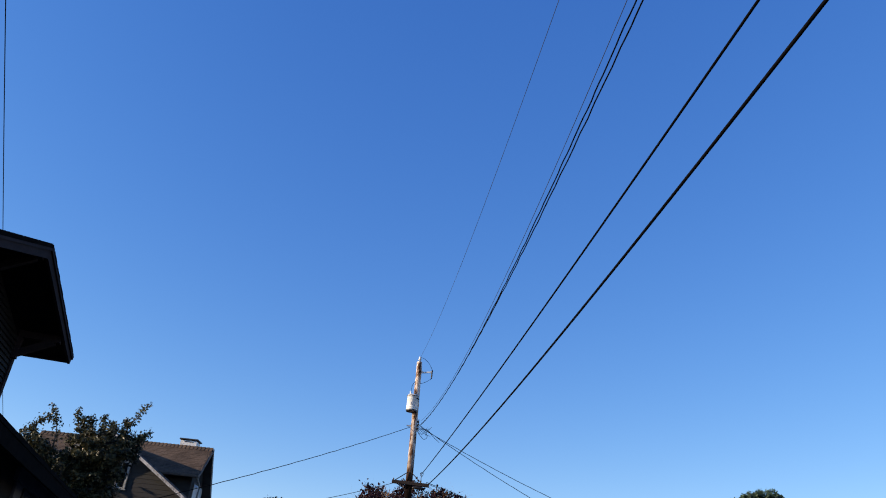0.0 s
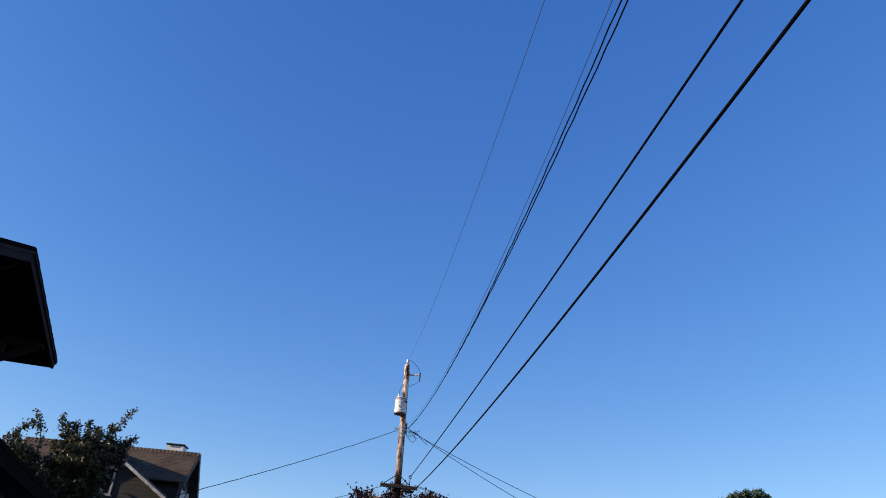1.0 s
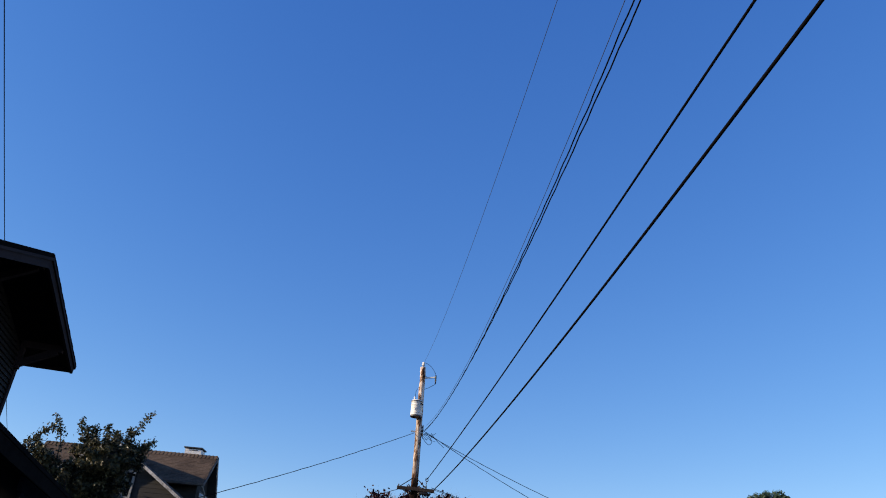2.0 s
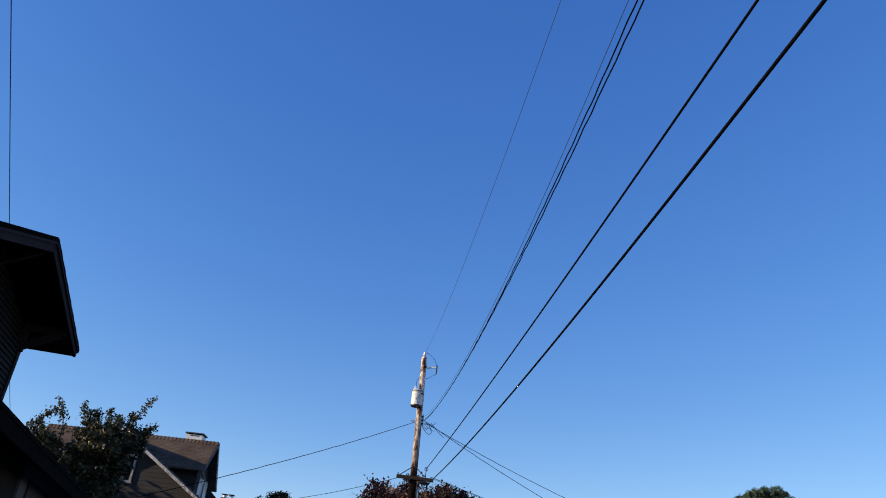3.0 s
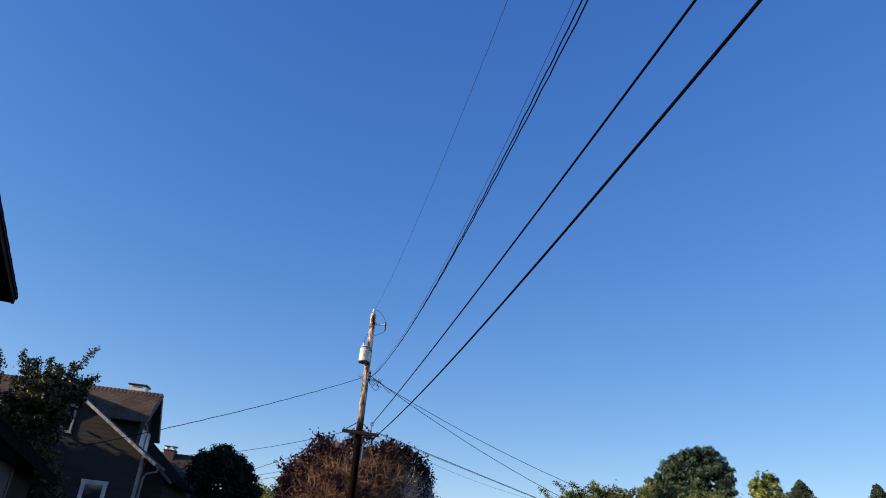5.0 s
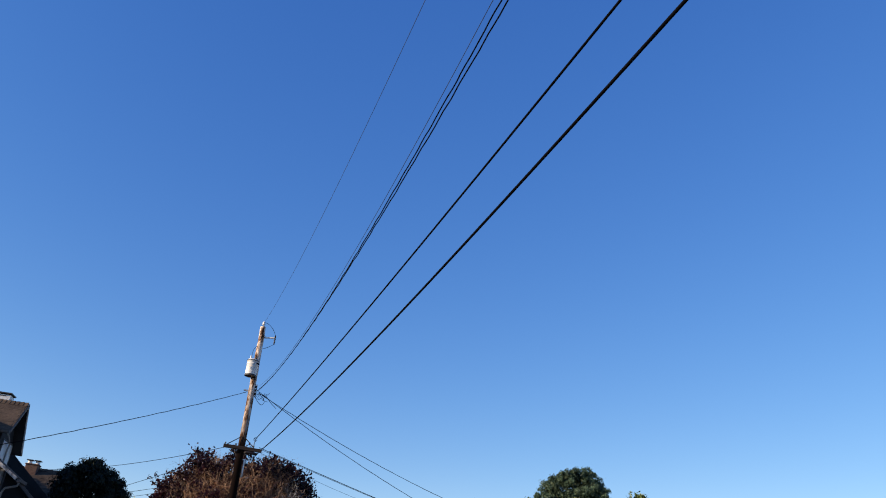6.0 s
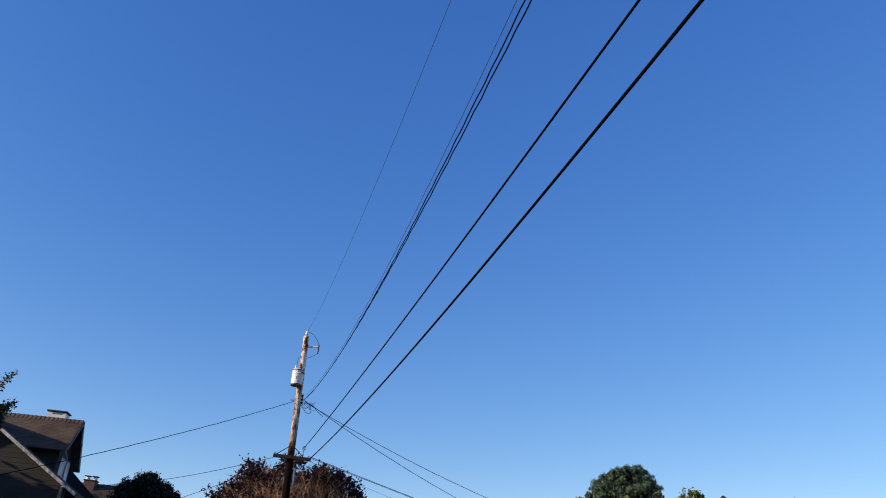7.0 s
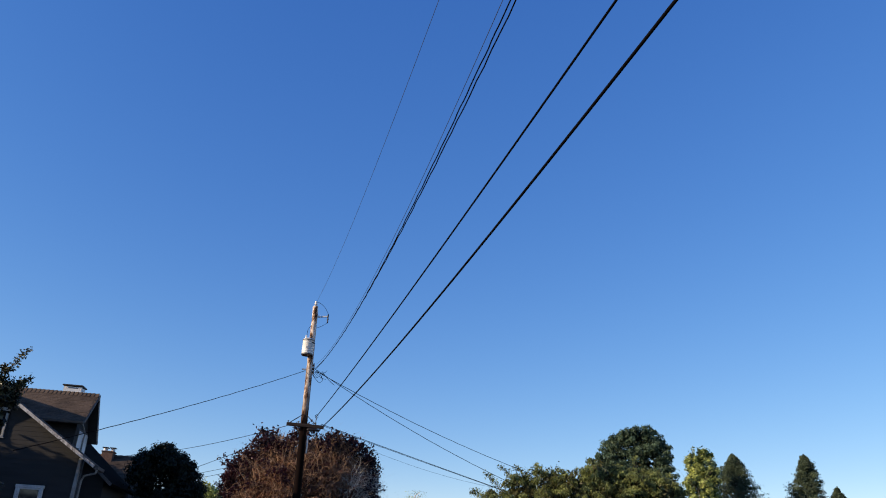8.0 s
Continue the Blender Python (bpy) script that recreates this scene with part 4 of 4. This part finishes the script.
def fruit_tree():
    x, y = -9.0, 20.9
    blobs = [(-10.2, 19.9, 5.2, 0.32, 0.3, 0.26), (-9.85, 20.0, 4.95, 0.34, 0.35, 0.30), (-8.85, 20.3, 5.2, 0.56, 0.6, 0.52), (-8.24, 20.3, 5.22, 0.52, 0.6, 0.50), (-7.90, 20.4, 5.30, 0.32, 0.4, 0.34),
             (-8.75, 20.6, 4.6, 0.6, 0.7, 0.55), (-9.3, 20.5, 4.5, 0.62, 0.7, 0.5), (-8.8, 20.7, 3.95, 0.55, 0.7, 0.6), (-9.1, 20.7, 3.6, 0.7, 0.8, 0.7), (-8.15, 20.8, 3.15, 0.42, 0.5, 0.36),
             (-9.8, 20.4, 3.8, 0.9, 0.9, 0.7), (-9.4, 20.6, 2.9, 0.9, 0.9, 0.8), (-8.75, 20.8, 2.7, 0.75, 0.7, 0.6),
             (-8.2, 20.6, 4.72, 0.30, 0.4, 0.42), (-8.6, 20.9, 4.15, 0.5, 0.5, 0.5), (-8.4, 20.9, 3.5, 0.5, 0.5, 0.5), (-8.2, 20.9, 2.75, 0.55, 0.5, 0.5)]
    shoots = [((-9.73, 20.2, 5.1), (-9.72, 20.2, 5.8), (-10.07, 20.2, 6.2)), ((-9.93, 20.2, 5.95), (-10.2, 20.2, 5.95), (-10.42, 20.2, 5.62)), ((-10.0, 20.0, 5.3), (-10.25, 20.0, 5.6), (-10.5, 20.0, 5.5)),
              ((-9.1, 20.2, 5.5), (-9.28, 20.2, 5.8), (-9.37, 20.2, 6.16)), ((-9.0, 20.2, 5.5), (-9.1, 20.2, 5.8), (-9.15, 20.2, 6.0)), ((-9.0, 20.2, 5.5), (-8.9, 20.2, 5.8), (-8.95, 20.2, 6.0)),
              ((-8.5, 20.2, 5.5), (-8.6, 20.2, 5.8), (-8.63, 20.2, 6.06)), ((-8.4, 20.2, 5.6), (-8.3, 20.2, 5.8), (-8.35, 20.2, 5.9)),
              ((-8.06, 20.2, 5.5), (-7.9, 20.2, 6.05), (-7.58, 20.2, 6.50)), ((-8.1, 20.2, 5.6), (-8.0, 20.2, 5.9), (-8.03, 20.2, 6.02)), ((-7.95, 20.3, 5.5), (-7.65, 20.3, 5.65), (-7.36, 20.3, 5.80)), ((-7.9, 20.3, 5.4), (-7.7, 20.3, 5.6), (-7.5, 20.3, 5.6))]

    def grow(t, rng):
        c = []
        for a, b, e in shoots:
            a, b, e = (Vector(q) - Vector((x, y, 0)) for q in (a, b, e))
            pts = [a * (1 - u) ** 2 + b * 2 * u * (1 - u) + e * u * u for u in [i / 9 for i in range(10)]]
            smooth(part("shoot", tube(bmesh.new(), pts, [0.02 - 0.0016 * i for i in range(10)], 5), M_BARK, t))
            for q in pts[1:]:
                for _ in range(20):
                    c.append(q + Vector(rng.normal(size=3)) * (0.050 + 0.035 * (1 - (q - a).length / (e - a).length)))
        leaf_mesh("shoot_foliage", M_LEAF_FRUIT, t, [tuple(q) for q in c], 0.095 * rng.uniform(0.6, 1.2, len(c)), rng, 0.55, 0.1)

    tree("fruit_tree", "leafy fruit tree with long upright shoots", x, y, 0.14, 2.4, blobs, 420, 75, 0.085, 0.115, M_LEAF_FRUIT, 11, extra=grow, clump=0.16)


fruit_tree()
# mostly unseen shrub, added to shade the gable wall and the fruit tree
tree("shading_shrub", "large dark shrub added mostly unseen to shade the taupe house", -14.0, 25.4, 0.18, 2.0,
     [(-13.6, 25.4, 4.4, 1.7, 1.0, 1.7), (-15.6, 25.2, 4.6, 1.7, 1.1, 1.7), (-14.6, 25.3, 2.6, 2.6, 1.2, 2.0), (-12.6, 25.6, 4.0, 1.1, 0.9, 1.3),
      # out-of-view masses, added only for the shade they cast
      (-13.8, 19.9, 4.6, 1.2, 1.1, 1.35), (-14.0, 21.5, 4.9, 1.2, 1.1, 1.3), (-14.1, 23.0, 4.9, 1.2, 1.2, 1.3), (-13.7, 21.5, 2.4, 1.4, 2.4, 1.6)],
     950, 34, 0.18, 0.2, M_LEAF_DARK, 91, "shrub")
# shade of the taupe house is put into these very dark leaves
tree("holly_tree", "dense rounded dark evergreen, house shade put into its leaf colour", -6.3, 34.9, 0.16, 2.6,
     [(-6.45, 34.6, 5.35, 0.8, 0.9, 0.85), (-7.0, 34.5, 5.1, 0.5, 0.8, 0.85), (-5.75, 34.7, 5.35, 0.65, 0.8, 0.8), (-5.3, 34.7, 5.0, 0.5, 0.7, 0.65), (-6.0, 34.6, 3.7, 1.3, 1.2, 1.3), (-6.3, 34.7, 5.9, 0.4, 0.5, 0.42), (-5.15, 34.7, 4.4, 0.6, 0.7, 0.7), (-6.1, 34.6, 2.2, 1.35, 1.2, 1.2)],
     300, 130, 0.125, 0.15, M_LEAF_DARK, 21, inner=0.75, clump=0.26)


def plum_tree():
    x, y = -0.6, 42.6
    rng0 = np.random.default_rng(5)
    t = thing("plum_tree", Matrix.Translation((x, y, 0)), "broad purple plum tree with bare twigs showing", "tree")
    smooth(part("trunk", tube(bmesh.new(), [(0, 0, -0.1), (0.05, 0, 0.8), (0, 0.05, 1.9)], [0.36, 0.28, 0.25], 12), M_BARK, t))

    def shell(u, v, r=1.0):
        """The dome's skin: u round, v up."""
        w = math.sqrt(max(0.0, math.cos(v)))
        return Vector((0.30 + r * 3.98 * w * math.sin(u), r * 3.6 * w * -math.cos(u), 4.1 + r * 4.25 * math.sin(v)))

    bm = bmesh.new()
    for k in range(16):
        e = shell(rng0.uniform(-3.1, 3.1), rng0.uniform(0.25, 1.5), 0.72)
        d = e - Vector((0, 0, 1.7))
        branch(bm, (0, 0, 1.7), d, d.length * 0.7, 0.11, rng0, 2, 0.25, fork_scale=0.6)
    smooth(part("branchwork", bm, M_BARK, t))
    # twig sprays close under the skin
    # pale twigs at the right: sunlight is put into their bright colour
    for name, mat, count, u_lo, u_hi, v_lo, v_hi in (("twigwork", M_TWIG, 1100, -1.6, 1.6, -0.1, 1.38), ("pale_twigwork", M_PALETWIG, 340, 0.75, 1.55, -0.05, 0.6)):
        bm = bmesh.new()
        for k in range(count):
            u, v = rng0.uniform(u_lo, u_hi), rng0.uniform(v_lo, v_hi)
            p = shell(u, v, rng0.uniform(0.70, 0.9))
            o = (shell(u, v) - Vector((0, 0, 3.2))).normalized()
            d = o * 0.5 + Vector((0, 0, 0.55)) + Vector(rng0.normal(size=3)) * 0.45
            branch(bm, p, d, rng0.uniform(0.7, 1.5), rng0.uniform(0.011, 0.021), rng0, 1, 0.75, 3, 0.05, 3)
        part(name, bm, mat, t, "bare pale brown twigs" if mat is M_TWIG else "pale bare twigs, sunlight put into their colour")
    # rust-brown small leaves behind the twigs, purple ones at the rim
    places = []
    while len(places) < 2600:
        u, v = rng0.uniform(-math.pi, math.pi), math.asin(rng0.uniform(-0.35, 1.0))
        places.append(tuple(shell(u, v, rng0.uniform(0.66, 0.84))))
    c = leaves_at(np.array(places), 15, 0.22, rng0)
    leaf_mesh("inner_crown", M_LEAF_RUST, t, c, 0.22 * rng0.uniform(0.6, 1.2, len(c)), rng0, 0.6, 0.2)
    places = []
    while len(places) < 1000:
        u, v = rng0.uniform(-math.pi, math.pi), math.asin(rng0.uniform(-0.2, 1.0))
        front = math.cos(u) > 0.1
        bare = 1.10 + 0.12 * math.sin(3 * u + 1) if front else 0.0
        if v < bare and rng0.random() > (0.04 if abs(u) < 1.0 else 0.25):
            continue
        bump = 0.97 + 0.09 * math.sin(5 * u + 7 * v) + rng0.normal() * 0.045
        places.append(tuple(shell(u, v, bump)))
    c = leaves_at(np.array(places), 46, 0.15, rng0)
    leaf_mesh("crown", M_LEAF_PLUM, t, c, 0.19 * rng0.uniform(0.6, 1.2, len(c)), rng0, 0.6, 0.2)
    # upright purple shoots in tufts along the rim
    c = []
    for tx, tz, wide, tall in ((-3.75, 5.9, 0.3, 0.45), (-3.4, 6.85, 0.3, 0.5), (-2.75, 7.15, 0.45, 0.7), (-2.0, 7.35, 0.35, 0.55), (-1.4, 7.65, 0.35, 0.6), (-0.85, 7.9, 0.3, 0.55), (0.05, 8.05, 0.3, 0.45), (0.6, 8.05, 0.35, 0.55), (1.2, 8.0, 0.35, 0.55),
                               (1.9, 7.7, 0.3, 0.45), (2.4, 7.65, 0.45, 0.75), (2.95, 7.35, 0.35, 0.6), (3.4, 6.75, 0.35, 0.5), (3.8, 6.0, 0.35, 0.45), (4.05, 5.4, 0.3, 0.4)):
        for k in range(16):
            foot = Vector((tx + rng0.normal() * wide * 0.55, rng0.uniform(-1.3, 0.6), tz - 0.25 + rng0.normal() * 0.12))
            tip = foot + Vector((rng0.normal() * 0.22 + tx * 0.05, rng0.normal() * 0.2, tall * rng0.uniform(0.45, 1.1)))
            for i in range(26):
                c.append(tuple(foot.lerp(tip, rng0.random()) + Vector(rng0.normal(size=3)) * 0.06))
    leaf_mesh("rim_foliage", M_LEAF_PLUM, t, c, 0.15 * rng0.uniform(0.6, 1.2, len(c)), rng0, 0.55, -0.4)


plum_tree()
tree("evergreen_tree", "dark evergreen tree between the two houses", -12.6, 41.0, 0.14, 3.0,
     [(-12.3, 41.0, 6.0, 1.1, 0.9, 0.95), (-13.4, 41.0, 6.0, 1.2, 0.9, 1.2), (-12.8, 41.0, 4.6, 1.6, 1.0, 1.2), (-11.35, 41.0, 6.15, 0.45, 0.4, 0.4),
      # these masses stand unseen behind the taupe house, added to shade the back roof
      (-15.8, 44.4, 6.35, 1.4, 1.4, 1.25), (-15.2, 42.6, 6.5, 1.4, 1.5, 1.2), (-14.6, 43.4, 5.6, 1.5, 1.8, 1.2)],
     900, 60, 0.12, 0.15, M_LEAF_DARK, 23)
tree("olive_shrub", "tall shrub with drooping yellow-green leaves", 12.0, 34.6, 0.2, 2.4,
     [(8.3, 34.9, 4.8, 0.9, 0.9, 0.75), (9.5, 34.6, 5.45, 0.95, 0.9, 0.75), (10.5, 34.4, 5.8, 0.85, 0.9, 0.75), (11.6, 34.0, 5.75, 1.0, 1.0, 0.7),
      (12.4, 33.0, 5.2, 1.0, 0.8, 0.8), (13.6, 32.7, 5.1, 1.0, 0.8, 0.85), (10.8, 33.6, 5.0, 0.9, 0.8, 0.7), (13.0, 33.5, 6.0, 1.1, 1.0, 0.85), (14.3, 33.1, 5.9, 1.1, 1.0, 0.95), (15.4, 32.7, 5.4, 1.0, 1.0, 0.9),
      (9.2, 34.7, 4.2, 1.7, 1.3, 1.3), (11.6, 34.2, 4.4, 2.0, 1.5, 1.5), (14.2, 33.3, 4.3, 2.0, 1.5, 1.6), (12.0, 34.2, 2.6, 4.0, 1.8, 1.8)],
     760, 110, 0.15, 0.17, M_LEAF_OLIVE, 31, "shrub", 1.3, 11, 0.27, inside=M_LEAF_OLIVE_SHADE, clump=0.22,
     extra=lambda t, rng: sprays(t, (12.0, 34.6, 0), [
         ((8.6, 34.9, 5.5), (8.3, 35.0, 6.1), (7.9, 35.0, 6.25)), ((9.3, 34.7, 5.8), (9.0, 34.8, 6.4), (8.5, 34.8, 6.6)), ((9.8, 34.6, 5.9), (9.6, 34.6, 6.5), (9.2, 34.7, 6.6)),
         ((10.4, 34.4, 6.1), (10.4, 34.4, 6.7), (10.1, 34.4, 6.75)), ((10.8, 34.3, 6.1), (11.0, 34.3, 6.75), (11.35, 34.2, 6.5)), ((11.8, 34.0, 6.0), (11.7, 34.0, 6.5), (12.0, 33.9, 6.6)),
         ((12.7, 33.6, 6.4), (12.6, 33.6, 7.0), (12.4, 33.6, 7.0)), ((14.0, 33.2, 6.5), (14.2, 33.1, 7.1), (14.5, 33.0, 7.2)), ((7.8, 35.0, 5.2), (7.5, 35.1, 5.6), (7.3, 35.1, 5.4))], M_LEAF_OLIVE, 0.13, rng, 20, 0.10, 0.9))
# conifer leaf colour inside stands for shade deep in this crown
tree("maple_tree", "tall full-crowned dark green broadleaf tree", 20.0, 46.4, 0.28, 5.0,
     [(20.2, 46.1, 9.9, 1.35, 1.4, 1.25), (19.1, 46.4, 9.6, 1.1, 1.2, 1.15), (21.2, 45.6, 9.4, 0.95, 1.1, 1.2), (18.2, 46.8, 8.6, 1.05, 1.2, 1.05), (19.8, 46.2, 8.2, 1.7, 1.5, 1.5), (21.5, 45.5, 8.0, 0.95, 1.1, 1.3), (18.0, 46.9, 7.4, 1.5, 1.3, 1.2), (20.3, 46.2, 6.3, 2.3, 1.8, 1.6), (20.7, 45.9, 10.7, 0.85, 0.8, 0.65), (19.6, 46.2, 10.45, 0.8, 0.8, 0.6), (21.3, 45.8, 10.2, 0.6, 0.7, 0.6), (22.5, 45.6, 7.0, 0.7, 0.8, 0.6)],
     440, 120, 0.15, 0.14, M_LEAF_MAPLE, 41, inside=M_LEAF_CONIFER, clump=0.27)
# green maple leaf colour inside stands for shade behind the yellow leaves
tree("yellow_tree", "slender sunlit yellow-green young tree", 21.2, 39.8, 0.12, 3.6,
     [(20.85, 39.9, 7.95, 0.42, 0.45, 0.7), (21.35, 39.6, 8.05, 0.48, 0.45, 0.75), (21.1, 39.8, 7.1, 0.85, 0.7, 0.9), (21.55, 39.5, 7.55, 0.5, 0.45, 0.65), (21.2, 39.7, 5.8, 1.05, 0.8, 1.2), (20.75, 39.9, 8.55, 0.16, 0.2, 0.3), (21.2, 39.6, 8.75, 0.18, 0.2, 0.3)],
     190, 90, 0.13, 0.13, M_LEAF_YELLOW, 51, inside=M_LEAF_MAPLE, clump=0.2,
     extra=lambda t, rng: sprays(t, (21.2, 39.8, 0), [
         ((20.9, 39.8, 8.2), (20.75, 39.8, 8.7), (20.8, 39.8, 9.2)), ((21.3, 39.7, 8.3), (21.4, 39.7, 8.7), (21.5, 39.7, 9.0)), ((21.6, 39.7, 7.8), (21.9, 39.7, 8.1), (22.1, 39.7, 8.15)),
         ((20.6, 39.8, 7.8), (20.3, 39.8, 8.2), (20.3, 39.8, 8.45)), ((21.1, 39.7, 8.3), (21.1, 39.7, 8.6), (21.15, 39.7, 8.95))], M_LEAF_YELLOW, 0.13, rng, 14, 0.08, 0.2))
tree("green_shrub", "small light green shrub seen between darker trees", -6.3, 49.8, 0.1, 2.5,
     [(-6.3, 49.6, 5.5, 0.9, 0.8, 0.9), (-5.6, 49.7, 5.2, 0.8, 0.8, 0.9), (-6.0, 49.7, 4.0, 1.5, 1.0, 1.4)], 330, 12, 0.15, 0.15, M_LEAF_YELLOW, 61, "shrub")


def conifer(label, x, y, top, width, taper, seed, lean=0.0):
    """A narrow conifer: upswept sprays round a straight stem, thinning to a leader."""
    rng = np.random.default_rng(seed)
    t = thing("conifer", Matrix.Translation((x, y, 0)), label, "tree", "conifers")
    smooth(part("trunk", tube(bmesh.new(), [(0, 0, -0.1), (0, 0, top * 0.5), (lean, 0, top - 0.1)], [0.16, 0.1, 0.015], 8), M_BARK, t))
    c, bm = [], bmesh.new()
    for k in range(1300):
        u = rng.random() ** 1.7
        z = top - 0.06 - u * (top - 1.2)
        a = rng.uniform(0, math.tau)
        r = width * min(1, (top - z) / 3.0) ** taper * rng.uniform(0.6, 1.05) * (1 + 0.30 * math.sin(2 * a + 4.5 * z) * math.sin(2.3 * z + a))
        d = Vector((math.cos(a), math.sin(a), 0))
        base = Vector((lean * z / top, 0, z - 0.25 * r))
        tip = base + d * r + Vector((0, 0, 0.3 * r))
        if k % 4 == 0:
            tube(bm, [base, base.lerp(tip, 0.5), tip], [0.02, 0.014, 0.005], 4)
        for i in range(48):
            q = base.lerp(tip, 0.15 + 0.85 * rng.random() ** 0.7) + Vector(rng.normal(size=3)) * (0.03 + 0.03 * min(1, r))
            c.append(tuple(q))
    for i in range(50):
        v = rng.random()
        c.append(tuple(Vector((lean, 0, top - 0.3 + 0.4 * v)) + Vector(rng.normal(size=3)) * (0.015 + 0.05 * (1 - v))))
    part("branchwork", bm, M_BARK, t)
    leaf_mesh("crown", M_LEAF_CONIFER, t, c, 0.12 * rng.uniform(0.6, 1.3, len(c)), rng, 0.34, -0.7)


conifer("narrow conifer beside the yellow-green tree", 24.1, 41.5, 9.25, 2.2, 0.85, 71)
conifer("narrow dark green conifer standing alone", 28.5, 41.2, 9.5, 1.35, 0.68, 72)
conifer("shorter conifer behind the taller one", 29.8, 40.4, 7.65, 1.9, 0.95, 73)


def bare_treetop():
    """A pale feathery tree far down the street, of which the top shows."""
    rng = np.random.default_rng(81)
    t = thing("birch_tree", Matrix.Translation((7.9, 59.5, 0)), "far pale feathery young tree", "tree")
    smooth(part("trunk", tube(bmesh.new(), [(0, 0, -0.1), (0.05, 0, 4), (0, 0, 7.6)], [0.12, 0.08, 0.02], 8), M_PALETWIG, t))
    bm = bmesh.new()
    for k in range(26):
        z = rng.uniform(4.5, 7.5)
        branch(bm, (0, 0, z), (rng.normal(), rng.normal(), 1.2), rng.uniform(0.5, 1.0), 0.03, rng, 1, 0.4, 4)
    part("branchwork", bm, M_PALETWIG, t)
    c = np.array([(0, 0, 0)]) + np.column_stack([rng.normal(size=900) * 0.45, rng.normal(size=900) * 0.45, rng.uniform(5.0, 7.9, 900)])
    leaf_mesh("crown", M_LEAF_YELLOW, t, c, 0.10 * rng.uniform(0.6, 1.2, 900), rng, 0.5, 0.2)


bare_treetop()

# ---- behind the camera: the tree that the lower window mirrors ----
tree("street_tree", "leafy street tree mirrored in a window pane", -21.5, -10.0, 0.2, 3.0,
     [(-21.5, -10.0, 5.1, 1.6, 1.4, 1.0), (-23.6, -10.2, 5.3, 1.2, 1.2, 1.0), (-19.6, -9.8, 4.5, 1.2, 1.1, 0.9), (-21.0, -10.0, 2.6, 2.6, 1.5, 1.0)],
     110, 40, 0.22, 0.3, M_LEAF_DARK, 95, clump=0.45)
